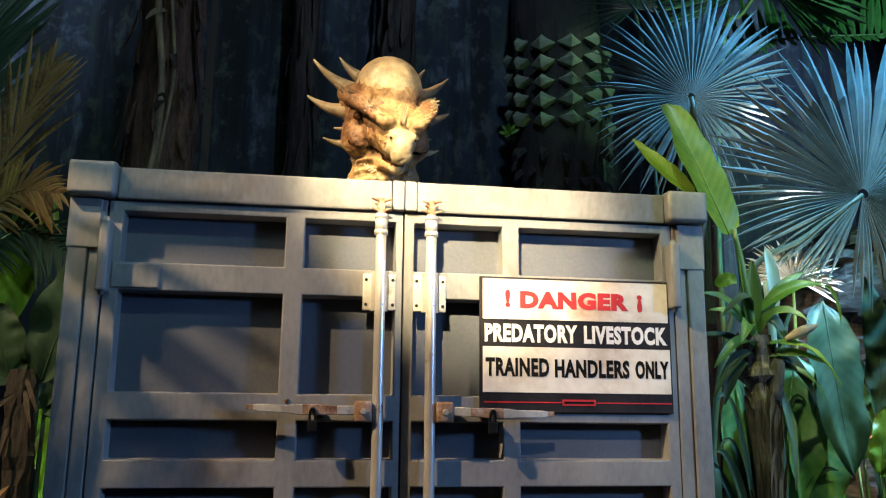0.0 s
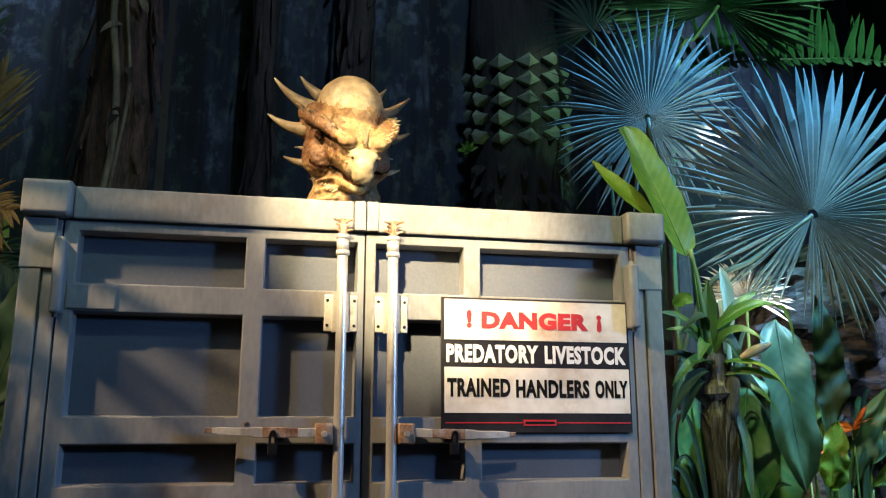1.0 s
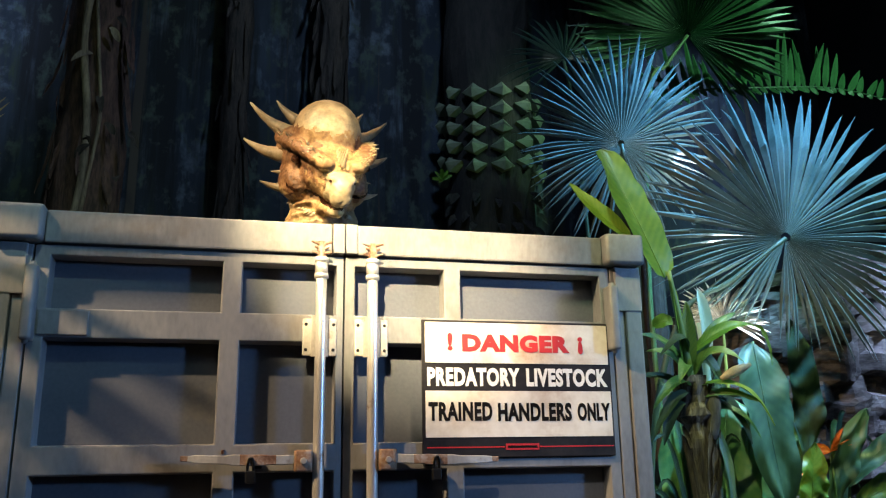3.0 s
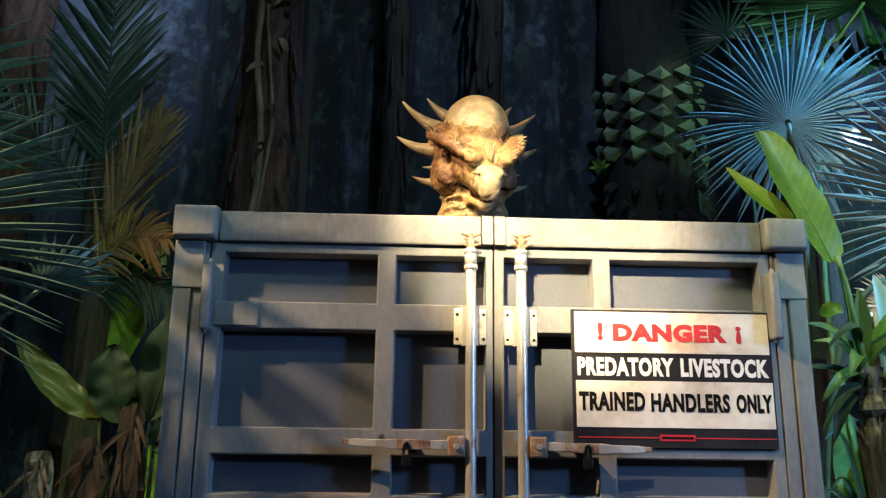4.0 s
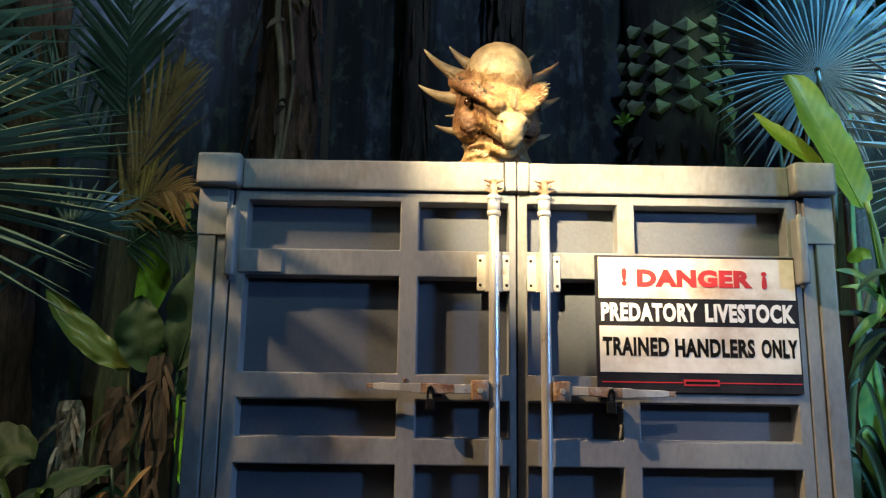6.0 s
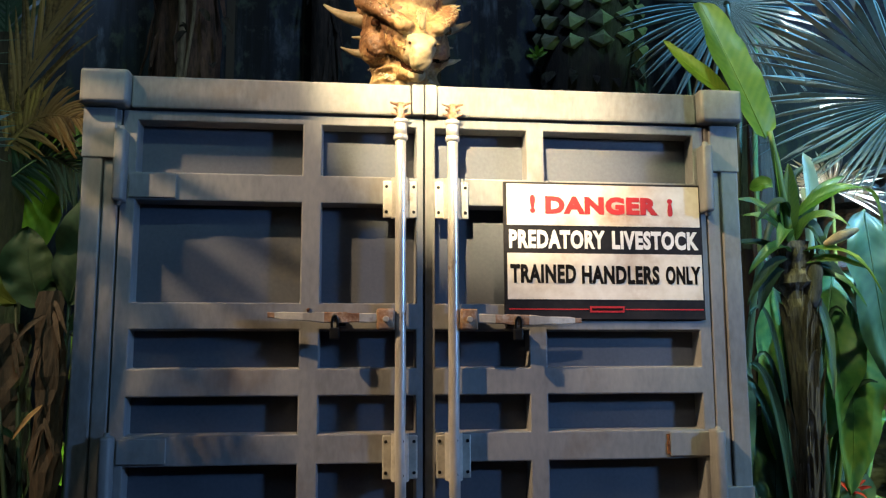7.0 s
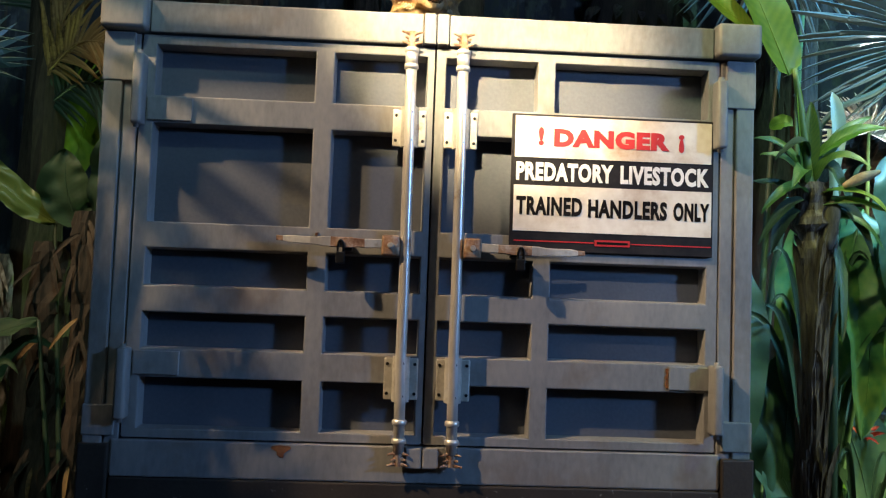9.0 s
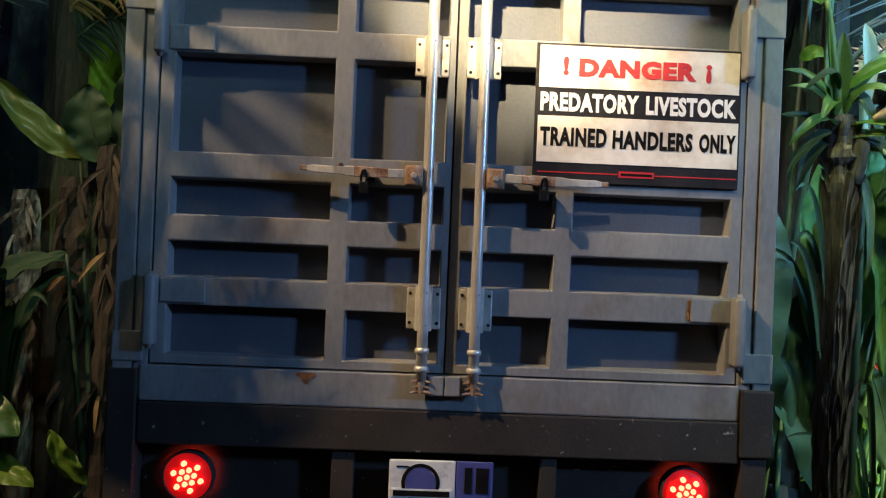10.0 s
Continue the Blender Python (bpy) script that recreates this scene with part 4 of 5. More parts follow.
# ---- plants ----
def fan_blades(parent, mat, hub, up, normal, length, n, span, droop=0.12, split=0.5, seed=0, ragged=0.08, fill=1.0):
    """The pleated blades of a fan leaf. length: a function of the angle from up, in degrees; span: the angle it covers."""
    rng = random.Random(seed)
    hub, up, normal = Vector(hub), Vector(up).normalized(), Vector(normal).normalized()
    side = up.cross(normal).normalized()
    up = normal.cross(side).normalized()
    da = radians(span) / n
    for i in range(n):
        bm = bmesh.new()
        a = -radians(span) / 2 + da * (i + 0.5)
        d = up * math.cos(a) + side * math.sin(a)
        w = -up * math.sin(a) + side * math.cos(a)
        L = length(math.degrees(a)) * rng.uniform(1 - ragged, 1 + ragged * 0.5)
        sp = split * rng.uniform(0.85, 1.15)
        twist = rng.uniform(-0.3, 0.3)
        sag = droop * rng.uniform(0.5, 1.8)
        lean = rng.uniform(-0.05, 0.05)
        rows = []
        for s in sorted((0.03, 0.12, 0.22, sp * 0.85, sp, 0.58, 0.72, 0.85, 0.95, 1.0)):
            half = min(s, sp) * L * math.tan(da / 2) * (fill if s > 0.1 else 1)
            if s > sp:
                half *= max(0.05, 1 - ((s - sp) / (1 - sp)) ** 1.6)
            c = hub + d * L * s + w * (lean * L * s * s) - normal * (sag * L * s ** 2.4) - Vector((0, 0, 1)) * (0.35 * sag * L * s ** 4)
            ww = (w + normal * twist * s).normalized()
            fold = half * (1.5 if s <= sp else 0.9)
            rows.append((bm.verts.new(c - ww * half), bm.verts.new(c + normal * fold), bm.verts.new(c + ww * half)))
        for A, B in zip(rows, rows[1:]):
            bm.faces.new((A[0], A[1], B[1], B[0]))
            bm.faces.new((A[1], A[2], B[2], B[1]))
        part("blade", bm, mat, parent)


def petiole(bm, pts, r0, r1, thorns=False):
    P = path_points(pts, 22)
    tube(bm, P, [r0 + (r1 - r0) * k / 21 for k in range(22)], 8)
    if thorns:
        for k in range(2, 20):
            d = (P[k + 1] - P[k]).normalized()
            w = d.cross(Vector((0, 1, 0))).normalized()
            for s in (-1, 1):
                rod(bm, P[k], P[k] + w * s * (r0 * 2.0) + d * r0, r0 * 0.5, 0.0008, 5)


def fan_palm(label, leaves, mat, base, seed=0, thorns=True, split=0.36, fill=0.9, droop=0.12):
    """leaves: rows of hub, up, normal, length function, blades, span, petiole points from hub."""
    t = thing("fan_palm", label, "palm", base)
    inv = t.matrix_world.inverted()
    for k, (hub, up, normal, length, n, span, pts) in enumerate(leaves):
        bm = bmesh.new()
        petiole(bm, [hub, *pts, base], 0.006 if n < 14 else 0.011, 0.009 if n < 14 else 0.016, thorns)
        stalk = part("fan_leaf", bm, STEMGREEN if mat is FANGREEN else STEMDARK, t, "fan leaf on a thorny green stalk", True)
        stalk.matrix_parent_inverse = inv
        fan_blades(stalk, mat, hub, up, normal, length, n, span, droop, split, seed + k, 0.08, fill[k] if isinstance(fill, tuple) else fill)
    bm = bmesh.new()
    b = Vector(base)
    tube(bm, [b + Vector((0, 0, 0.14 * k - 0.02)) for k in range(5)], [0.10, 0.11, 0.10, 0.08, 0.05], 12, 0.15)
    part("trunk", bm, BARKDARK, t).matrix_parent_inverse = inv
    return t


def lengths(top, side, bottom):
    """Blade length by angle: upward, sideways, downward."""
    def f(a):
        a = abs(a)
        return top + (side - top) * a / 90 if a < 90 else side + (bottom - side) * (a - 90) / 90
    return f


def leaf_mesh(bm, base, ctrl, tip, width, normal, fold=0.18, wave=0.02, seed=0, n=16, m=4, peak=0.42, sharp=1.0):
    """A broad leaf along an arc, folded at the midrib, with an uneven edge."""
    P = curve_points(base, ctrl, tip, n + 1)
    normal = Vector(normal).normalized()
    rows = []
    for k, p in enumerate(P):
        s = k / n
        d = (P[min(k + 1, n)] - P[max(k - 1, 0)]).normalized()
        side = d.cross(normal).normalized()
        nn = side.cross(d).normalized()
        e = math.log(0.5) / math.log(peak)
        half = width / 2 * max(0.0, math.sin(math.pi * s ** e)) ** (0.75 * sharp) + 0.0015
        row = []
        for j in range(-m, m + 1):
            u = j / m
            edge = 1 + 0.10 * noise.noise((s * 9 + seed, u * 2, seed * 1.7)) * abs(u)
            lift = fold * half * abs(u) ** 1.3 + wave * abs(u) * noise.noise((s * 6 + seed * 3.1, u * 1.5, 7.0))
            row.append(bm.verts.new(p + side * half * u * edge + nn * lift))
        rows.append(row)
    uv = bm.loops.layers.uv.verify()
    for k in range(n):
        A, B = rows[k], rows[k + 1]
        for j in range(2 * m):
            f = bm.faces.new((A[j], A[j + 1], B[j + 1], B[j]))
            for loop, (a, c) in zip(f.loops, ((k, j), (k, j + 1), (k + 1, j + 1), (k + 1, j))):
                loop[uv].uv = (a / n, (c - m) / m)
    tube(bm, P, [max(0.0012, width * 0.022 * (1 - 0.9 * k / n)) for k in range(n + 1)], 6)


def frond(parent, mat, inv, label, pts, leaf, n, angle=55, droop=0.2, width=0.016, normal=(0, -1, 0), sides=(1, 1), seed=0, taper=0.45, jitter=0.12):
    """A feather leaf: a ribbed stalk with narrow blades to both sides."""
    rng = random.Random(seed)
    P = path_points(pts, n)
    normal = Vector(normal).normalized()
    bm = bmesh.new()
    tube(bm, P, [0.012 * (1 - 0.75 * k / n) for k in range(n)], 6)
    rib = part("frond", bm, mat, parent, label)
    rib.matrix_parent_inverse = inv
    for k in range(1, n):
        d = (P[min(k + 1, n - 1)] - P[k - 1]).normalized()
        side = d.cross(normal).normalized()
        s = k / (n - 1)
        L0 = leaf * (0.55 + 0.45 * math.sin(math.pi * min(1, s * 1.15))) * (1 - taper * max(0, s - 0.6) / 0.4)
        for q, sg in zip(sides, (1, -1)):
            if not q:
                continue
            a = radians(angle + rng.uniform(-8, 8)) * (1 - 0.35 * s)
            wild = 0.38 if width > 0.04 else jitter
            L = L0 * q * rng.uniform(1 - wild, 1 + wild)
            out = d * math.cos(a + rng.uniform(-1, 1) * wild * 0.5) + side * sg * math.sin(a) + normal * rng.uniform(-0.08, 0.16) * (1 + wild * 2)
            out.normalize()
            w = out.cross(normal).normalized()
            rows = []
            bm = bmesh.new()
            for u in (0, 0.2, 0.5, 0.8, 1.0):
                c = P[k] + out * L * u - Vector((0, 0, 1)) * droop * L * u ** 2.2
                h = width * (0.5, 1.0, 0.95, 0.6, 0.05)[(0, 0.2, 0.5, 0.8, 1.0).index(u)] * 0.5
                rows.append((bm.verts.new(c - w * h), bm.verts.new(c + normal * h * 0.5), bm.verts.new(c + w * h)))
            for A, B in zip(rows, rows[1:]):
                bm.faces.new((A[0], A[1], B[1], B[0]))
                bm.faces.new((A[1], A[2], B[2], B[1]))
            part("leaflet", bm, mat, rib)


# the large blue-lit fans beside the container
fan_palm("tall fan palm with wide pleated grey-green leaves in blue light",
         [((2.125, 0.70, 2.717), (0.38, 0.0, 1), (-0.30, -1, 0.20), lengths(1.00, 0.76, 0.44), 76, 352, ((1.86, 0.76, 2.52), (1.62, 0.85, 2.33), (1.50, 1.0, 1.6))),
          ((1.586, 1.20, 3.338), (0.0, 0.0, 1), (-0.25, -1, -0.05), lengths(0.70, 0.54, 0.55), 66, 340, ((1.66, 1.25, 3.0), (1.62, 1.25, 2.4), (1.55, 1.2, 1.4)))],
         FANLEAF, (1.55, 1.2, 0.0), 11, True, 0.52, 0.97, 0.10)
fan_palm("green-lit fan palm leaf on a thorny stalk", [((2.290, 1.60, 4.264), (0.1, 0.0, 1), (-0.1, -0.75, -0.65), lengths(0.76, 0.76, 0.56), 54, 256, ((2.14, 1.62, 4.06), (2.02, 1.65, 3.84), (2.0, 1.8, 2.4)))],
         FANGREEN, (2.15, 1.85, 0.0), 21, True, 0.66, 0.97)
# small dark fan between the patterned trunk and the blue fan
fan_palm("small dark fan palm in deep shade", [((1.72, 2.2, 4.35), (-0.3, 0, 1), (-0.2, -1, 0.1), lengths(0.42, 0.42, 0.25), 22, 240, ((1.8, 2.25, 3.9), (1.9, 2.3, 2.2)))],
         FRONDDARK, (1.95, 2.35, 0.0), 31, False)
# fans that reach in from beside the viewer; the third leaf stays unseen
fan_palm("dark fan palm with long arching blades in dim teal light",
         [((-1.74, -0.55, 2.215), (1.0, 0.0, 0.36), (0.10, -1, 0.2), lengths(0.72, 0.64, 0.5), 32, 96, ((-1.82, -0.50, 1.9), (-1.76, -0.45, 1.2))),
          ((-1.90, -0.36, 2.64), (0.9, 0.0, 0.42), (0.1, -1, 0.35), lengths(0.66, 0.55, 0.4), 32, 150, ((-1.90, -0.36, 2.2), (-1.75, -0.4, 1.2))),
          # unseen leaf above the view, added to throw blade shadows on the door
          ((-2.00, -0.60, 3.40), (1.0, 0.0, 0.02), (0.2, -1, 0.5), lengths(0.80, 0.72, 0.5), 15, 110, ((-2.05, -0.50, 2.7), (-1.80, -0.42, 1.4))),
          ((-1.20, -0.42, 2.13), (0.4, 0.5, 0.7), (0.10, -1, 0.4), lengths(0.20, 0.16, 0.1), 12, 150, ((-1.32, -0.47, 1.99), (-1.53, -0.50, 1.74), (-1.64, -0.48, 1.5)))],
         FANLEFT, (-1.70, -0.42, 0.0), 41, True, 0.55, (0.92, 0.92, 0.6, 0.9), 0.05)


def feather_plant(name, label, category, fronds, base, trunk_mat=BARKDARK, r=0.06, top=None):
    t = thing(name, label, category, base)
    inv = t.matrix_world.inverted()
    for k, (pts, leaf, n, angle, droop, width, normal, sides, mat) in enumerate(fronds):
        frond(t, mat, inv, "dry brown frond" if mat is FRONDDRY else "", pts, leaf, n, angle, droop, width, normal, sides, seed=k + int(abs(base[0]) * 100))
    bm = bmesh.new()
    top = Vector(top or fronds[0][0][0])
    b = Vector(base)
    P = [b + (top - b) * k / 9 for k in range(10)]
    tube(bm, P, [r * (1.25 - 0.4 * k / 9) for k in range(10)], 14, 0.14)
    part("trunk", bm, trunk_mat, t).matrix_parent_inverse = inv
    return t


feather_plant("cycad", "dark cycad with stiff upright fronds and a dry brown one", "cycad",
              [(((-1.937, 1.5, 3.10), (-1.95, 1.47, 3.6), (-1.975, 1.5, 4.30)), 0.50, 30, 44, 0.06, 0.034, (0.1, -1, 0.1), (1, 1), FRONDDARK),
               (((-1.90, 1.45, 2.55), (-1.78, 1.38, 2.95), (-1.62, 1.30, 3.30)), 0.52, 17, 22, 0.12, 0.022, (0.1, -1, 0.1), (1, 1), FRONDDRY),
               (((-1.90, 1.45, 2.60), (-1.72, 1.36, 2.72), (-1.52, 1.28, 2.70)), 0.26, 22, 55, 0.25, 0.020, (0.1, -1, 0.1), (1, 1), FRONDDRY),
               (((-1.90, 1.48, 2.45), (-1.70, 1.42, 2.55), (-1.45, 1.36, 2.42)), 0.25, 24, 60, 0.25, 0.022, (0.1, -1, 0.1), (1, 1), FRONDDARK),
               (((-1.95, 1.55, 2.9), (-2.3, 1.5, 3.3), (-2.75, 1.5, 3.6)), 0.40, 30, 50, 0.15, 0.020, (0.1, -1, 0.1), (1, 1), FRONDDARK)],
              (-1.93, 1.55, 0.0), BARKDARK, 0.10, (-1.93, 1.52, 3.15)).location.x += 0.10
feather_plant("feather_palm", "feather palm frond arching in bright green light", "palm",
              [(((2.20, 1.92, 3.90), (2.45, 1.85, 4.02), (3.05, 1.85, 4.107), (3.56, 1.82, 4.128), (4.30, 1.78, 4.00)), 0.40, 40, 88, -0.10, 0.048, (0.0, -0.9, 0.35), (0.22, 1), FANGREEN)],
              (2.15, 2.05, 0.0), BARKDARK, 0.07, (2.15, 2.0, 3.9))


# the leafy stem close beside the container
def cane_plant():
    b = (1.235, 0.14, 0.0)
    t = thing("cane_plant", "tall cane with peeling brown fibrous bark and a leafy green crown", "plant", b)
    inv = t.matrix_world.inverted()
    rng = random.Random(8)

    def P(name, bm, mat, label="", smooth=True):
        part(name, bm, mat, t, label, smooth).matrix_parent_inverse = inv
    bm = bmesh.new()
    pts = path_points([(1.235, 0.14, -0.02), (1.240, 0.14, 0.5), (1.232, 0.13, 1.0), (1.240, 0.12, 1.5), (1.225, 0.12, 1.80), (1.215, 0.13, 2.02)], 46)
    tube(bm, pts, [0.040 + 0.012 * noise.noise((0, 0, k * 0.35)) + (0.018 if k > 38 else 0) for k in range(46)], 22, 0.13)
    P("stem", bm, BARK, "peeling fibrous brown bark", False)
    for k in range(90):
        bm = bmesh.new()
        z = rng.uniform(0.55, 1.98)
        a = rng.uniform(-3.4, 0.3)
        c = Vector((1.235 + 0.042 * math.cos(a), 0.13 + 0.042 * math.sin(a), z))
        out = Vector((math.cos(a), math.sin(a), 0))
        L = rng.uniform(0.10, 0.26)
        low = c - Vector((0, 0, L))
        end = c + Vector((rng.uniform(-0.02, 0.02), 0, L * 0.3)) + out * rng.uniform(0.004, 0.035)
        leaf_mesh(bm, tuple(low), tuple(c + out * 0.004), tuple(end), rng.uniform(0.012, 0.030), tuple(out + Vector((0, -0.2, 0))), 0.5, 0.006, k, 10, 2, 0.5, 0.6)
        P("bark_strip", bm, BARK)
    # stub of a cut leaf
    bm = bmesh.new()
    tube(bm, path_points([(1.262, 0.09, 1.80), (1.272, 0.08, 1.90), (1.275, 0.08, 1.965)], 8), [0.018, 0.022, 0.026, 0.027, 0.027, 0.026, 0.020, 0.008], 12, 0.08)
    P("cut_stub", bm, VINE, "dry tan cut leaf stub")
    for base, ctrl, tip, w, nrm, mat in (
            ((1.20, 0.12, 2.00), (1.16, 0.05, 2.18), (1.135, 0.05, 2.36), 0.040, (0.3, -1, 0), BROADLIME),
            ((1.21, 0.12, 2.02), (1.19, 0.06, 2.16), (1.185, 0.05, 2.28), 0.055, (-0.2, -1, 0), BROAD),
            ((1.22, 0.10, 2.10), (1.32, 0.02, 2.22), (1.46, 0.06, 2.20), 0.046, (0.1, -0.7, 0.7), BROADLIME),
            ((1.46, 0.06, 2.20), (1.52, 0.06, 2.19), (1.53, 0.08, 2.06), 0.014, (0.1, -0.9, 0.2), BROADLIME),
            ((1.22, 0.10, 1.98), (1.36, -0.02, 2.04), (1.47, 0.02, 1.84), 0.040, (0.1, -0.6, 0.8), BROADLIME),
            ((1.24, 0.12, 1.90), (1.34, 0.04, 1.95), (1.44, 0.06, 1.80), 0.044, (0.1, -0.7, 0.7), BROAD),
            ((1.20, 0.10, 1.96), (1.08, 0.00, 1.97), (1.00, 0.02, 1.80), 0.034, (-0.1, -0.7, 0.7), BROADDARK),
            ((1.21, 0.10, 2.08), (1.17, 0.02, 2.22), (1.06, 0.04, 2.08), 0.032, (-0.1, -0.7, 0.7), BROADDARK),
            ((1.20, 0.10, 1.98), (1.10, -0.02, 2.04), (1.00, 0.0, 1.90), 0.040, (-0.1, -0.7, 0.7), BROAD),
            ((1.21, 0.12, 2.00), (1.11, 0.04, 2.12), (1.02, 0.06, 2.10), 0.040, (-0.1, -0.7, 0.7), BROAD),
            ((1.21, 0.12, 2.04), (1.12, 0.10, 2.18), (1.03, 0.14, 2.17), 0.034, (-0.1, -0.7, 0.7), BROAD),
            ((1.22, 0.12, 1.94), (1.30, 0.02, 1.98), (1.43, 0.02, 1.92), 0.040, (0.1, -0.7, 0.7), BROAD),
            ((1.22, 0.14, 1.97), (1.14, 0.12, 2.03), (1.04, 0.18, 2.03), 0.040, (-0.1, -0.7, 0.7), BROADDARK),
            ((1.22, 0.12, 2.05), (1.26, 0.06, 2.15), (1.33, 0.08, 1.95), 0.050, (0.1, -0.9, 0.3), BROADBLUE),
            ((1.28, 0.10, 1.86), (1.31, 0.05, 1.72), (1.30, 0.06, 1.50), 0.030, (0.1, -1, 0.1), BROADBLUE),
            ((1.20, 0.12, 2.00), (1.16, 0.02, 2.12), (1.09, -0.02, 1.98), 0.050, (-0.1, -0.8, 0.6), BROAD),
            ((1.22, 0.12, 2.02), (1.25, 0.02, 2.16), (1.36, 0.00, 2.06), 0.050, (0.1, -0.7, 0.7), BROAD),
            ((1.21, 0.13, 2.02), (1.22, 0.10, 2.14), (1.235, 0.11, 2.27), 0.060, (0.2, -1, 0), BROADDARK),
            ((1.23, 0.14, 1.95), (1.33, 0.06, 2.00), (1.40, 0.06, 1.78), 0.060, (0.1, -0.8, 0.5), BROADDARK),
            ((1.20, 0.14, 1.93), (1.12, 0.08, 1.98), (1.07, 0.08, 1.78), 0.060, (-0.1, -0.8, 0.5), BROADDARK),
            ((1.21, 0.12, 2.03), (1.30, 0.08, 2.22), (1.44, 0.14, 2.26), 0.040, (0.1, -0.7, 0.6), BROAD),
            ((1.05, 0.06, 2.19), (1.085, 0.02, 2.215), (1.11, 0.02, 2.19), 0.05, (0, -1, 0.3), BROADLIME)):
        bm = bmesh.new()
        leaf_mesh(bm, base, ctrl, tip, w, nrm, seed=rng.uniform(0, 50), fold=0.35, wave=0.006, m=3)
        P("leaf", bm, mat)
    # the tall lime leaf with its narrow companion, and a blue sheath
    bm = bmesh.new()
    leaf_mesh(bm, (1.110, 0.05, 2.365), (1.000, 0.04, 2.62), (0.930, 0.12, 2.870), 0.165, (0.30, -1, 0.05), 0.26, 0.014, 3.3, 26, 6, 0.42, 0.34)
    P("leaf", bm, BROADLIME, "tall ragged yellow-green leaf")
    bm = bmesh.new()
    leaf_mesh(bm, (1.005, 0.08, 2.52), (0.90, 0.09, 2.585), (0.806, 0.15, 2.735), 0.082, (0.2, -1, 0.3), 0.3, 0.006, 5.1)
    P("leaf", bm, BROADLIME)
    bm = bmesh.new()
    tube(bm, path_points([(1.215, 0.12, 2.0), (1.165, 0.07, 2.2), (1.128, 0.05, 2.39)], 12), [0.02 - 0.012 * k / 11 for k in range(12)], 8)
    P("leaf_stalk", bm, STEMGREEN)
    bm = bmesh.new()
    # lower stalk takes the shaded stem colour
    tube(bm, path_points([(1.40, 0.30, 0.0), (1.40, 0.30, 1.0), (1.398, 0.30, 1.90)], 20), 0.014, 10)
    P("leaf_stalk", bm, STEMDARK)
    bm = bmesh.new()
    tube(bm, path_points([(1.398, 0.30, 1.88), (1.395, 0.30, 2.05), (1.385, 0.30, 2.25)], 10), 0.015, 10)
    leaf_mesh(bm, (1.395, 0.295, 2.04), (1.41, 0.28, 2.22), (1.375, 0.28, 2.38), 0.056, (0.1, -1, 0.0), 0.5, 0.004, 2.2, 14, 4, 0.66, 0.8)
    P("sheath", bm, PALESHEATH, "pale blue-lit smooth leaf sheath")
    bm = bmesh.new()
    tube(bm, path_points([(1.29, 0.04, 2.005), (1.34, 0.03, 2.03), (1.40, 0.02, 2.055)], 8), [0.008, 0.012, 0.016, 0.018, 0.018, 0.016, 0.012, 0.006], 8)
    P("bud", bm, BONE, "pale tan bud")
    t.location += Vector((0.055, 0.07, 0.0))


cane_plant()


def clump(label, leaves, base, category="plant", name="broad_leaf_plant", group=""):
    """leaves: base, control, tip, width, normal, material; each with its own stalk down to the ground."""
    t = thing(name, label, category, base, group)
    inv = t.matrix_world.inverted()
    rng = random.Random(int(abs(base[0] * 1000 + base[1] * 77)))
    for lb, lc, lt, w, nrm, mat in leaves:
        bm = bmesh.new()
        leaf_mesh(bm, lb, lc, lt, w, nrm, 0.26, 0.05, rng.uniform(0, 90), 26, 6, 0.45, 0.85)
        part("leaf", bm, mat, t, "", True).matrix_parent_inverse = inv
        bm = bmesh.new()
        g = Vector(base) + Vector((rng.uniform(-0.04, 0.04), rng.uniform(-0.04, 0.04), -0.01))
        v = Vector(lb)
        mid = v * 0.55 + g * 0.45
        mid.z = max(mid.z, 0.45 * v.z)
        tube(bm, path_points([v, mid, g], 14), [0.007 + 0.010 * k / 13 for k in range(14)], 7)
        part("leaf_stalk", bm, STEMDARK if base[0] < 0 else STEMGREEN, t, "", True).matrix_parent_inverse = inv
    return t


# broad-leaved plants beside and behind the cane
clump("banana plant with broad drooping waxy leaves in blue-green light",
      [((1.755, 0.50, 2.20), (1.72, 0.42, 1.95), (1.80, 0.46, 1.52), 0.215, (-0.1, -1, 0.1), BROADBLUE),
       ((1.72, 0.66, 2.00), (1.60, 0.55, 1.80), (1.56, 0.58, 1.30), 0.30, (-0.2, -1, 0.15), BROAD),
       ((1.56, 0.75, 1.98), (1.49, 0.66, 1.75), (1.46, 0.70, 1.22), 0.24, (-0.1, -1, 0.1), BROAD),
       ((1.66, 0.62, 1.86), (1.72, 0.52, 1.60), (1.66, 0.56, 1.12), 0.26, (0.1, -1, 0.1), BROAD),
       ((1.52, 0.80, 1.40), (1.42, 0.66, 1.25), (1.40, 0.66, 0.80), 0.28, (0, -1, 0.3), BROADDARK),
       ((1.62, 0.80, 1.30), (1.72, 0.66, 1.15), (1.78, 0.68, 0.72), 0.26, (0, -1, 0.3), BROADDARK),
       # lime material puts the yellow-green light on these two leaves into colour
       ((2.05, 0.98, 1.78), (1.85, 0.90, 1.80), (1.56, 0.92, 1.58), 0.30, (0.1, -0.9, 0.5), BROADLIME),
       ((2.10, 1.00, 1.40), (1.88, 0.92, 1.42), (1.62, 0.94, 1.22), 0.26, (0.1, -0.9, 0.5), BROADLIME)],
      (1.60, 0.85, 0.0), "banana plant", "banana_plant")
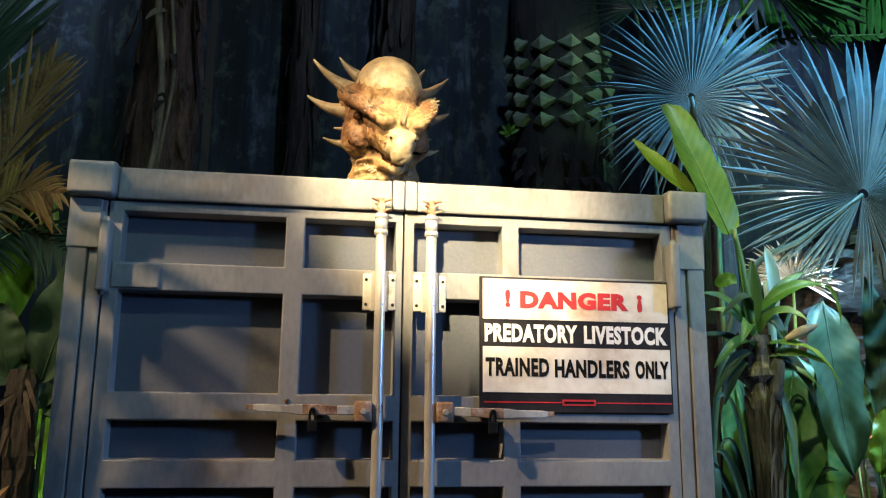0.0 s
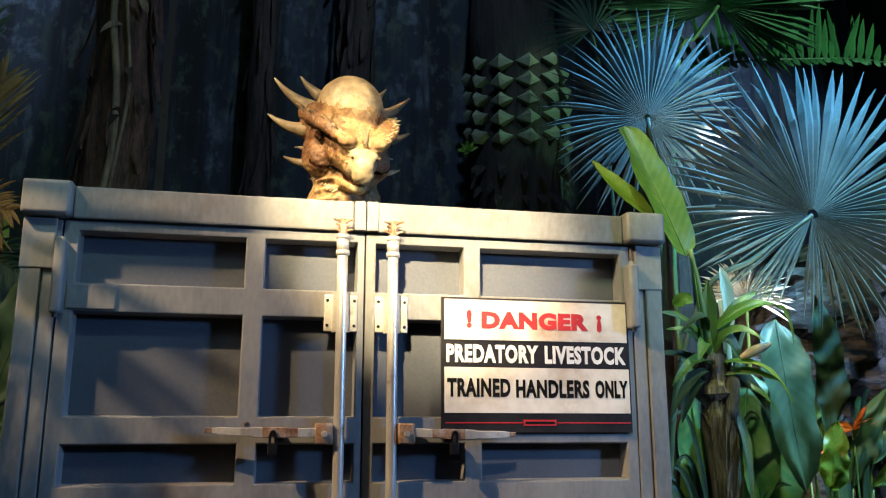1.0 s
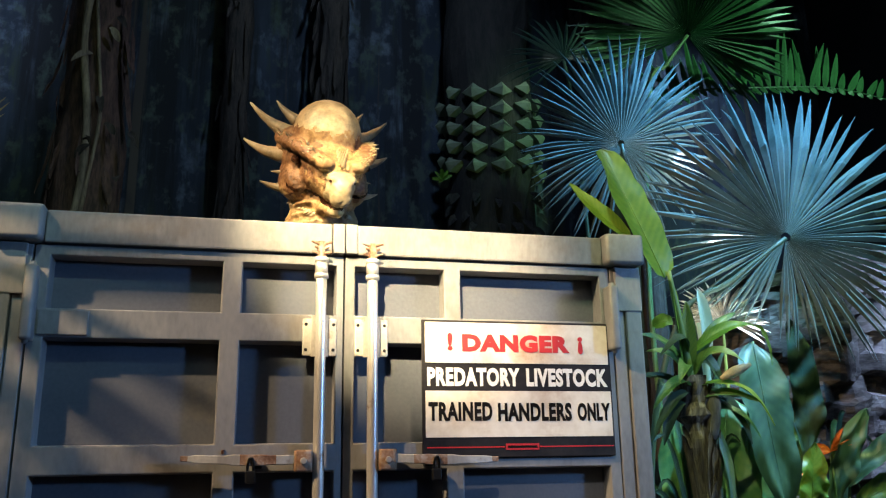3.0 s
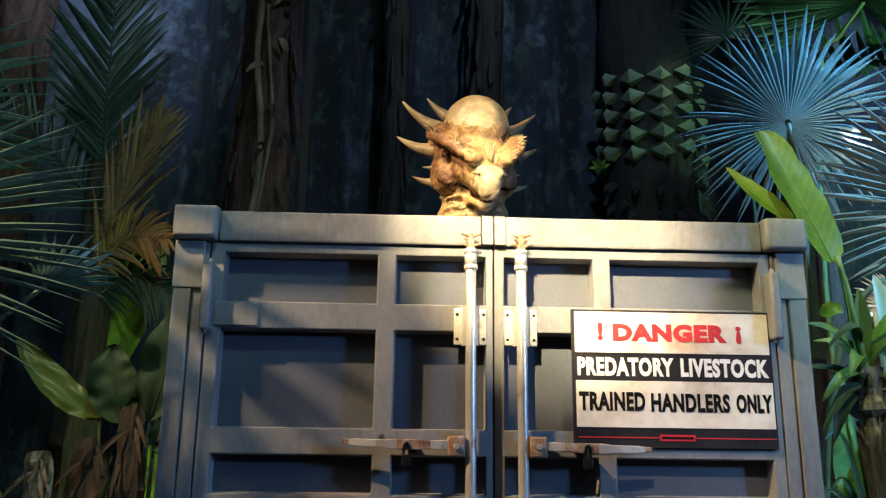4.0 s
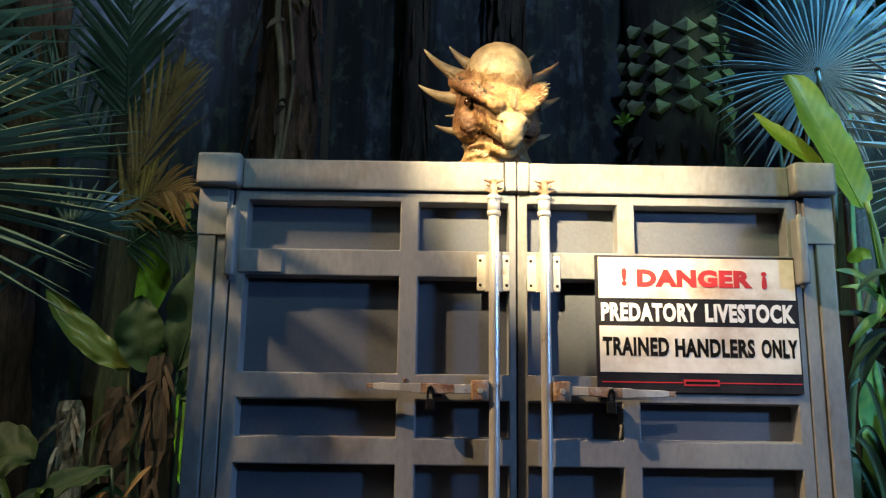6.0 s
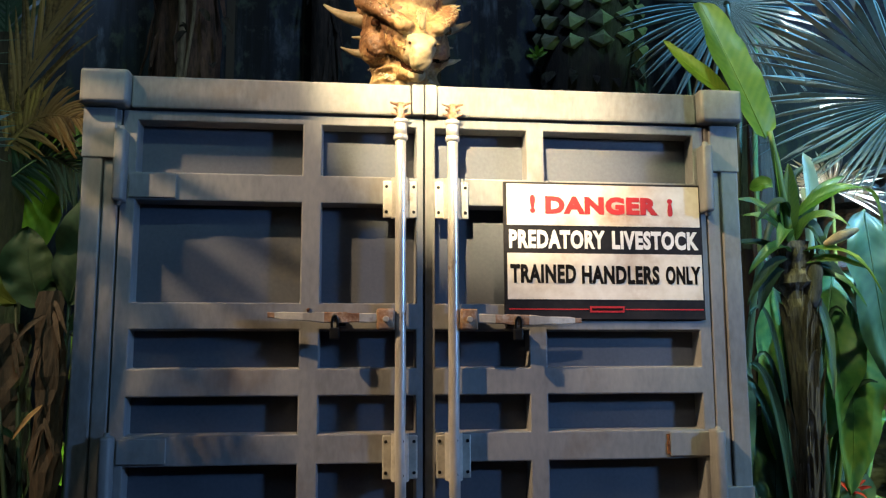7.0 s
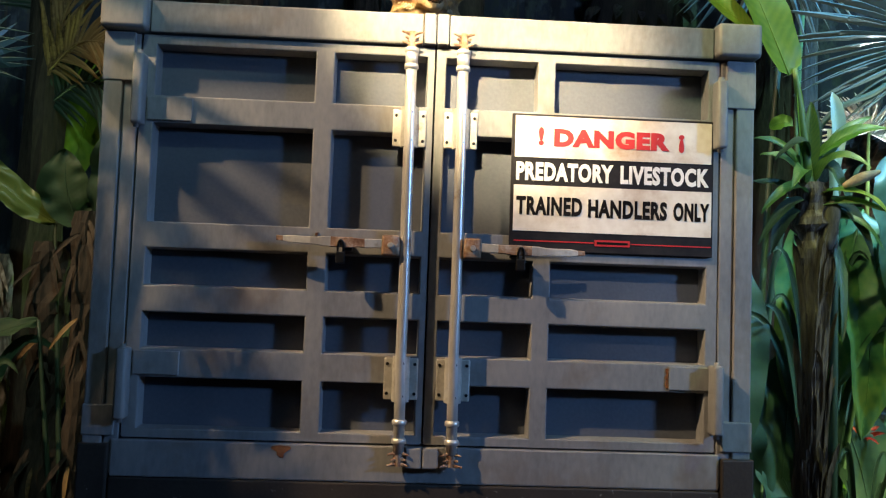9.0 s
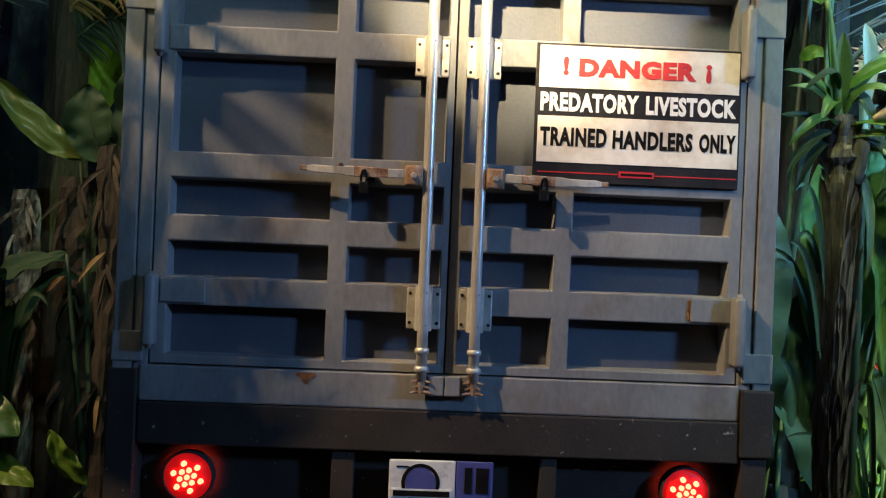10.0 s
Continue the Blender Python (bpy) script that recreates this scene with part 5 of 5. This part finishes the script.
clump("banana plant with wide dark leaves against the container side",
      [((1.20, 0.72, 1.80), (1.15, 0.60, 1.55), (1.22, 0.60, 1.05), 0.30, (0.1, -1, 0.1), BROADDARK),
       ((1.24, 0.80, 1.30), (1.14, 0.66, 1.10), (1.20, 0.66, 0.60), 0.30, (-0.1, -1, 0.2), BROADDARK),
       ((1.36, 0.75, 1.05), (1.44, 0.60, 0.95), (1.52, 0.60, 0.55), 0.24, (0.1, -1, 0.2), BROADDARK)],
      (1.28, 0.90, 0.0), "banana plant", "banana_plant")
clump("upright dark strap-leaved plant among the rocks",
      [((2.48, 1.2, 1.75), (2.50, 1.15, 2.1), (2.46, 1.2, 2.44), 0.16, (-0.3, -1, 0), BROADDARK),
       ((2.30, 1.1, 1.55), (2.22, 1.0, 1.8), (2.12, 1.0, 1.95), 0.10, (-0.3, -1, 0), BROAD),
       ((2.38, 0.95, 1.50), (2.40, 0.85, 1.75), (2.52, 0.80, 1.95), 0.12, (-0.3, -1, 0), BROADBLUE),
       ((2.45, 0.90, 1.60), (2.60, 0.80, 1.85), (2.85, 0.75, 1.86), 0.10, (-0.3, -0.8, 0.5), BROADBLUE),
       ((2.45, 0.90, 1.50), (2.70, 0.80, 1.70), (2.95, 0.75, 1.60), 0.12, (-0.3, -0.8, 0.5), BROAD),
       ((2.20, 0.85, 1.50), (2.18, 0.80, 1.62), (2.22, 0.80, 1.80), 0.12, (-0.3, -1, 0), BROADLIME)],
      (2.38, 1.05, 0.0))
clump("low lime-green leafy plant at the foot of the rocks",
      [((1.95, 1.2, 0.80), (1.86, 1.1, 1.0), (1.78, 1.1, 0.92), 0.12, (0, -0.7, 0.7), BROADLIME),
       ((1.98, 1.2, 0.80), (2.06, 1.1, 1.05), (2.20, 1.1, 0.95), 0.14, (0, -0.7, 0.7), BROAD),
       ((1.92, 1.2, 0.70), (1.80, 1.05, 0.85), (1.70, 1.0, 0.65), 0.13, (0, -0.7, 0.7), BROAD),
       ((1.98, 1.15, 0.65), (2.05, 1.0, 0.80), (2.15, 0.95, 0.60), 0.14, (0, -0.7, 0.7), BROADLIME),
       ((1.90, 1.15, 0.60), (1.85, 1.0, 0.72), (1.84, 0.95, 0.50), 0.13, (0, -0.7, 0.7), BROAD),
       ((1.75, 1.1, 0.60), (1.66, 0.98, 0.78), (1.55, 0.95, 0.62), 0.12, (0, -0.7, 0.7), BROAD),
       ((2.1, 1.1, 0.75), (2.2, 0.98, 0.95), (2.32, 0.95, 0.80), 0.12, (0, -0.7, 0.7), BROADLIME)],
      (1.95, 1.25, 0.0))
# plants on the other side of the container
clump("broad-leaved plant in deep shade beside the container, one green leaf lit",
      [((-1.628, 1.12, 1.86), (-1.80, 1.02, 1.97), (-1.985, 1.05, 2.19), 0.125, (0.25, -1, 0.25), BROAD),
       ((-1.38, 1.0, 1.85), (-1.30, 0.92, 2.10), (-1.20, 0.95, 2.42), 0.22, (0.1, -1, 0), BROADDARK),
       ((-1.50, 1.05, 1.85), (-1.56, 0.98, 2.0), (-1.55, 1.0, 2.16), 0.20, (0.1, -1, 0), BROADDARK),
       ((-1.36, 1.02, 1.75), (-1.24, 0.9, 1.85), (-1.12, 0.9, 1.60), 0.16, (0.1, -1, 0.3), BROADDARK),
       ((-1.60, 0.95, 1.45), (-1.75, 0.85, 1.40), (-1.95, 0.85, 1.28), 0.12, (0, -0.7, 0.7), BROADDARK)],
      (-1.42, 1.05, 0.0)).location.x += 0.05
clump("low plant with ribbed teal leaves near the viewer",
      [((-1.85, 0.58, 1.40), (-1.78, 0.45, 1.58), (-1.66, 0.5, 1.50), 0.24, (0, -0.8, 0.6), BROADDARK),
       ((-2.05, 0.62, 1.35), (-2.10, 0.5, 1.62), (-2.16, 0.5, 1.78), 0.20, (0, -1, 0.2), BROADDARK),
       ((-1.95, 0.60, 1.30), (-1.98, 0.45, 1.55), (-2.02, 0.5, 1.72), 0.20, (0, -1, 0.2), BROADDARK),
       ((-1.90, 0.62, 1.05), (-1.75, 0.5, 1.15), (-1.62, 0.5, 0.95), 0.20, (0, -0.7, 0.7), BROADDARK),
       ((-1.80, 0.60, 0.80), (-1.66, 0.48, 0.95), (-1.50, 0.5, 0.80), 0.18, (0, -0.7, 0.7), BROAD),
       ((-1.75, 0.62, 0.62), (-1.60, 0.5, 0.72), (-1.44, 0.5, 0.62), 0.12, (0, -0.7, 0.7), BROADLIME),
       ((-1.32, 0.68, 0.58), (-1.40, 0.62, 0.68), (-1.445, 0.62, 0.80), 0.075, (0.4, -1, 0), BROADLIME)],
      (-1.85, 0.68, 0.0))
clump("bright green leaves lit from behind the container",
      [((-1.45, 1.75, 1.25), (-1.42, 1.68, 1.5), (-1.52, 1.7, 1.78), 0.14, (0.1, -1, 0), BROADLIME),
       ((-1.40, 1.75, 1.15), (-1.32, 1.68, 1.4), (-1.34, 1.7, 1.70), 0.14, (0.1, -1, 0), BROADLIME),
       ((-1.42, 1.75, 0.95), (-1.50, 1.66, 1.15), (-1.62, 1.7, 1.28), 0.13, (0.1, -1, 0), BROADLIME),
       ((-1.38, 1.75, 0.9), (-1.30, 1.66, 1.1), (-1.22, 1.7, 1.22), 0.13, (0.1, -1, 0), BROADLIME),
       # the lit look of this hanging leaf is put into its lime colour
       ((-1.56, 1.62, 2.80), (-1.63, 1.55, 2.48), (-1.73, 1.60, 2.04), 0.22, (0.1, -1, 0), BROADLIME)],
      (-1.42, 1.85, 0.0))


def white_plant():
    t = thing("pale_fan_plant", "small pale white-lit fan leaf among dark stems", "plant", (1.92, 0.98, 0.0))
    inv = t.matrix_world.inverted()
    bm = bmesh.new()
    petiole(bm, [(1.88, 0.90, 2.36), (1.9, 0.95, 1.6), (1.92, 0.98, 0.0)], 0.007, 0.014)
    stalk = part("fan_leaf", bm, STEMGREEN, t)
    stalk.matrix_parent_inverse = inv
    fan_blades(stalk, WHITELEAF, (1.88, 0.90, 2.36), (0.2, 0, 1), (-0.3, -1, 0.3), lengths(0.24, 0.22, 0.18), 30, 220, 0.1, 0.6, 5)


white_plant()


def flower(label, at, mat, base, n, L, seed):
    t = thing("flower", label, "flower", base)
    inv = t.matrix_world.inverted()
    rng = random.Random(seed)
    at = Vector(at)
    for k in range(n):
        a = 2.4 * k + rng.uniform(-0.3, 0.3)
        d = Vector((math.cos(a), -0.5 + 0.5 * math.sin(a), rng.uniform(-0.1, 1.0))).normalized()
        bm = bmesh.new()
        leaf_mesh(bm, tuple(at), tuple(at + d * L * 0.5 + Vector((0, 0, 0.02))), tuple(at + d * L), L * 0.17, (0.1, -1, 0.2), 0.4, 0.002, k, 8, 2)
        part("petal", bm, mat, t).matrix_parent_inverse = inv
    bm = bmesh.new()
    tube(bm, path_points([at, (at + Vector(base)) / 2 + Vector((0.04, 0, 0.1)), base], 14), 0.006, 6)
    part("flower_stalk", bm, STEMGREEN, t, "", True).matrix_parent_inverse = inv


flower("orange spiky flower on a thin stalk", (2.375, 0.90, 1.76), PETAL, (2.30, 0.95, 0.0), 7, 0.13, 1)
flower("red waxy flower on a thin stalk", (2.00, 1.28, 0.80), PETALRED, (2.02, 1.32, 0.0), 5, 0.10, 2)
flower("red waxy flower on a thin stalk", (1.75, 0.70, 1.10), PETALRED, (1.80, 0.78, 0.0), 4, 0.08, 3)


flower("red waxy flower on a thin stalk", (2.18, 1.15, 0.62), PETALRED, (2.15, 1.2, 0.0), 5, 0.10, 5)
flower("orange spiky flower on a thin stalk", (1.93, 0.62, 1.62), PETAL, (1.95, 0.7, 0.0), 4, 0.08, 6)


# ---- trees ----
def patterned_trunk():
    x, y, R = 1.50, 3.19, 0.35
    t = thing("palm_trunk", "thick dark palm trunk ringed with green diamond leaf scars", "palm trunk", (x, y, 0))
    inv = t.matrix_world.inverted()
    bm = bmesh.new()
    tube(bm, [(x + 0.02 * math.sin(k), y, 6.1 * k / 30 - 0.02) for k in range(31)], [R * 0.94] * 31, 28, 0.05)
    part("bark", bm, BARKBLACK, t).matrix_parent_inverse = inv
    bm = bmesh.new()
    w, h, d = 0.094, 0.058, 0.075
    rim = [bm.verts.new(p) for p in ((-w, -0.02, 0.004), (-w * 0.45, -0.045, h * 0.48), (0, -0.06, h), (w * 0.45, -0.045, h * 0.48), (w, -0.02, 0.004), (w * 0.48, -0.05, -h * 0.5), (0, -0.065, -h * 0.95), (-w * 0.48, -0.05, -h * 0.5))]
    back = [bm.verts.new((v.co.x * 0.7, 0.03, v.co.z * 0.6 - 0.02)) for v in rim]
    tip = bm.verts.new((0, -d - 0.02, 0.010))
    for k in range(8):
        bm.faces.new((rim[k], rim[(k + 1) % 8], tip))
        bm.faces.new((rim[(k + 1) % 8], rim[k], back[k], back[(k + 1) % 8]))
    me = bpy.data.meshes.new("scale")
    bmesh.ops.recalc_face_normals(bm, faces=bm.faces)
    bm.to_mesh(me)
    bm.free()
    me.materials.append(SCALE)
    rng = random.Random(6)
    n = 11
    for col in range(n):
        for row in range(5):
            a = 2 * math.pi * col / n - 1.62
            z = 3.815 + row * 0.145 + (0.050 if col % 2 else 0)
            ob = new("leaf_scar", me)
            ob.parent = t
            ob.matrix_parent_inverse = inv
            ob.matrix_basis = Matrix.Translation((x + R * 0.93 * math.cos(a), y + R * 0.93 * math.sin(a), z)) @ Matrix.Rotation(a + math.pi / 2 + rng.uniform(-0.06, 0.06), 4, "Z") @ Matrix.Rotation(rng.uniform(-0.1, 0.1), 4, "Y") @ Matrix.Scale(rng.uniform(0.9, 1.06), 4)
    for k in range(60):
        bm = bmesh.new()
        a, z = rng.uniform(-3.0, -0.1), rng.uniform(2.4, 3.66)
        c = Vector((x + R * 0.93 * math.cos(a), y + R * 0.93 * math.sin(a), z))
        out = Vector((math.cos(a), math.sin(a), -0.4))
        leaf_mesh(bm, tuple(c), tuple(c + out * 0.05), tuple(c + out * 0.09 + Vector((0, 0, -0.06))), 0.05, (0, -1, 0.5), 0.3, 0.0, k, 6, 2)
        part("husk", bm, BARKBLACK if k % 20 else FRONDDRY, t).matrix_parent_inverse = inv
    bm = bmesh.new()
    c = Vector((1.05, 2.92, 3.70))
    for k in range(14):
        d = Vector((rng.uniform(-1, 1), rng.uniform(-1, 0), rng.uniform(-0.2, 1))).normalized()
        leaf_mesh(bm, tuple(c), tuple(c + d * 0.04), tuple(c + d * 0.08), 0.022, (0, -1, 0.2), 0.3, 0.0, k, 6, 2)
    part("sprout", bm, BROADLIME, t, "small yellow-green sprout").matrix_parent_inverse = inv


patterned_trunk()


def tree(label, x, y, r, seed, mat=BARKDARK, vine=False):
    t = thing("tree_trunk", label, "tree trunk", (x, y, 0))
    inv = t.matrix_world.inverted()
    bm = bmesh.new()
    n, m = 60, 26
    rings = []
    for k in range(n):
        z = -0.02 + 6.1 * k / (n - 1)
        rings.append([bm.verts.new((x + math.cos(6.28318 * i / m) * r * (1 + 0.35 * noise.noise((math.cos(6.28318 * i / m) * 1.6 + seed, math.sin(6.28318 * i / m) * 1.6, z * 0.8)) + 0.18 * noise.noise((math.cos(6.28318 * i / m) * 6 + seed, math.sin(6.28318 * i / m) * 6, z * 3))),
                                    y + math.sin(6.28318 * i / m) * r * (1 + 0.35 * noise.noise((math.cos(6.28318 * i / m) * 1.6, seed + math.sin(6.28318 * i / m) * 1.6, z * 0.8))), z)) for i in range(m)])
    for A, B in zip(rings, rings[1:]):
        for i in range(m):
            bm.faces.new((A[i], A[(i + 1) % m], B[(i + 1) % m], B[i]))
    part("trunk", bm, mat, t, "", True).matrix_parent_inverse = inv
    rng = random.Random(seed)
    if vine:
        for k, (dx, rr) in enumerate(((-0.02, 0.026), (0.045, 0.012))):
            bm = bmesh.new()
            pts = path_points([(x + dx + 0.035 * math.sin(j * 1.7 + k) + 0.012 * math.sin(j * 5.1), y - r - 0.05, 6.05 * (1 - j / 12)) for j in range(13)], 90)
            tube(bm, pts, [rr * (1 + 0.25 * noise.noise((j * 0.21, k, 0))) for j in range(90)], 9, 0.1)
            part("vine", bm, VINE, t, "pale woody hanging vine", True).matrix_parent_inverse = inv
        for j in range(16):
            bm = bmesh.new()
            z = rng.uniform(2.6, 5.2)
            a = Vector((x + rng.uniform(-0.25, 0.28), y - r - 0.04, z))
            b = a + Vector((rng.uniform(-0.22, 0.22), -0.05, rng.uniform(-0.18, 0.08)))
            leaf_mesh(bm, tuple(a), tuple((a + b) / 2 + Vector((0, -0.02, 0.04))), tuple(b), 0.05, (0, -1, 0.3), 0.3, 0.004, j, 8, 2)
            part("dead_leaf", bm, BARKDARK if j % 5 else VINE, t).matrix_parent_inverse = inv
    for j in range(34):
        bm = bmesh.new()
        a = rng.uniform(-2.9, -0.25)
        c = Vector((x + r * 1.12 * math.cos(a), y + r * 1.12 * math.sin(a), rng.uniform(2.2, 5.6)))
        out = Vector((math.cos(a), math.sin(a), 0))
        L = rng.uniform(0.18, 0.50)
        leaf_mesh(bm, tuple(c + Vector((0, 0, L * 0.6))), tuple(c), tuple(c - Vector((rng.uniform(-0.05, 0.05), 0, L * 0.5)) + out * rng.uniform(0.0, 0.06)), rng.uniform(0.02, 0.07), tuple(out), 0.4, 0.012, j + seed, 8, 2, 0.5, 0.6)
        part("bark_strip", bm, mat, t).matrix_parent_inverse = inv
    return t


tree("brown jungle tree trunk hung with a pale woody vine", -1.37, 3.28, 0.21, 2, BARKRED, True)
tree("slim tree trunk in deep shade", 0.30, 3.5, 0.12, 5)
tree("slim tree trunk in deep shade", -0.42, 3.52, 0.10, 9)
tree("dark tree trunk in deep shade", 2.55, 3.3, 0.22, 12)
tree("fibrous dark brown trunk in deep shade", -2.85, 1.95, 0.12, 14)
tree("reddish brown tree trunk behind the fan palm", -3.12, 2.9, 0.24, 17, BARKRED)


def thin_cane(x, y, h, label, r=0.045, mat=BARK):
    t = thing("cane_plant", label, "plant", (x, y, 0))
    inv = t.matrix_world.inverted()
    bm = bmesh.new()
    tube(bm, path_points([(x + 0.02, y, -0.02), (x, y, h * 0.4), (x + 0.015, y, h * 0.75), (x - 0.01, y, h)], 30), [r * (1 + 0.2 * noise.noise((k * 0.5, x, 0))) * min(1, ((30.2 - k) / 2.5) ** 0.5) for k in range(30)], 14, 0.22)
    part("stem", bm, mat, t).matrix_parent_inverse = inv
    rng = random.Random(3)
    for k in range(9):
        bm = bmesh.new()
        z = h * (rng.uniform(0.3, 1.0) if k < 6 else rng.uniform(0.93, 1.0))
        d = Vector((rng.uniform(-0.5, 0.5), -0.3, rng.uniform(-1.2, -0.5))).normalized()
        a = Vector((x + rng.uniform(-0.6, 0.6) * r, y - r, z))
        leaf_mesh(bm, tuple(a), tuple(a + d * 0.08 + Vector((0, -0.02, 0.02))), tuple(a + d * 0.16), 0.016, (0, -1, 0.3), 0.3, 0.004, k, 8, 2)
        part("dry_leaf", bm, mat if k % 5 else FRONDDRY, t).matrix_parent_inverse = inv


thin_cane(-1.38, 0.95, 1.90, "brown fibrous plant stem in the shade", 0.05, BARKDARK)
thin_cane(-1.60, 1.15, 1.78, "brown fibrous plant stem in the shade", 0.075, BARKDARK)
thin_cane(-1.84, 1.20, 1.72, "pale peeling plant stem in the shade", 0.055, PALEBARK)


def strap_plant(label, base, n, r0, r1, z0, z1, mats, seed, w=0.035):
    """A tuft of long narrow arching leaves."""
    t = thing("strap_leaf_plant", label, "plant", base)
    inv = t.matrix_world.inverted()
    rng = random.Random(seed)
    b = Vector(base)
    for k in range(n):
        a = rng.uniform(0, 6.283)
        out = Vector((math.cos(a), 0.6 * math.sin(a), 0))
        top = b + out * rng.uniform(r0, r1) + Vector((0, 0, rng.uniform(z0, z1)))
        mid = b + out * 0.03 + Vector((0, 0, (top.z - b.z) * rng.uniform(0.95, 1.25)))
        bm = bmesh.new()
        leaf_mesh(bm, tuple(b + out * 0.02), tuple(mid), tuple(top), w * rng.uniform(0.7, 1.3), tuple(Vector((0, -1, 0.35)) + out * 0.3), 0.4, 0.006, k + seed, 18, 2, 0.55, 0.6)
        part("leaf", bm, mats[k % len(mats)], t, "", True).matrix_parent_inverse = inv


strap_plant("tuft of narrow arching green leaves by the rocks", (2.02, 1.35, 0.0), 22, 0.15, 0.55, 0.9, 1.75, (BROAD, BROADDARK, BROADLIME), 4, 0.045)
strap_plant("tuft of narrow arching green leaves by the rocks", (2.75, 1.45, 0.0), 18, 0.15, 0.6, 1.2, 2.1, (BROADBLUE, BROADDARK, BROAD), 7, 0.05)
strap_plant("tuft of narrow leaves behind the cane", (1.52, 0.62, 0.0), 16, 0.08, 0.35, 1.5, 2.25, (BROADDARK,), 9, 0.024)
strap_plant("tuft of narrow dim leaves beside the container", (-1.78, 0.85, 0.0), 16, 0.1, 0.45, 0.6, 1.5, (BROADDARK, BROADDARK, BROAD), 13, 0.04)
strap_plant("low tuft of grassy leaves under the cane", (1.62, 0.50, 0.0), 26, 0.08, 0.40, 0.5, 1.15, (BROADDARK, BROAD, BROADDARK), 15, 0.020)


# ---- rocks ----
def rock(label, x0, x1, y0, y1, z1, seed):
    bm = bmesh.new()
    nx, nz = 96, 110
    cols = []
    cxm, cym = (x0 + x1) / 2, (y0 + y1) / 2
    ax, ay = (x1 - x0) / 2, (y1 - y0) / 2
    for k in range(nz + 1):
        z = z1 * k / nz
        row = []
        for i in range(nx):
            a = 6.28318 * i / nx
            c, s = math.cos(a), math.sin(a)
            q = (abs(c) ** 4 + abs(s) ** 4) ** -0.25
            layer = math.floor(z / 0.115 + 0.9 * noise.noise((c + seed, s, z * 0.7)))
            f = 1 + 0.12 * noise.noise((c * 1.5 + seed, s * 1.5, z)) + 0.23 * noise.noise((c * 2.4 + seed, s * 2.4, layer * 3.7)) + 0.06 * noise.noise((c * 7, s * 7, z * 7)) + 0.025 * noise.noise((c * 22, s * 22, z * 20))
            row.append(bm.verts.new((cxm + ax * q * c * f, cym + ay * q * s * f, z + 0.03 * noise.noise((c * 3, s * 3, seed)))))
        cols.append(row)
    for A, B in zip(cols, cols[1:]):
        for i in range(nx):
            bm.faces.new((A[i], A[(i + 1) % nx], B[(i + 1) % nx], B[i]))
    bm.faces.new(cols[-1])
    bm.faces.new(cols[0][::-1])
    tagged(finish("rock", bm, ROCK), label, "rock")


rock("tall layered grey rock outcrop", 3.35, 4.7, 1.9, 3.3, 3.05, 3)
rock("layered brown rock ledge behind the plants", 2.62, 3.7, 1.75, 2.9, 2.70, 8)
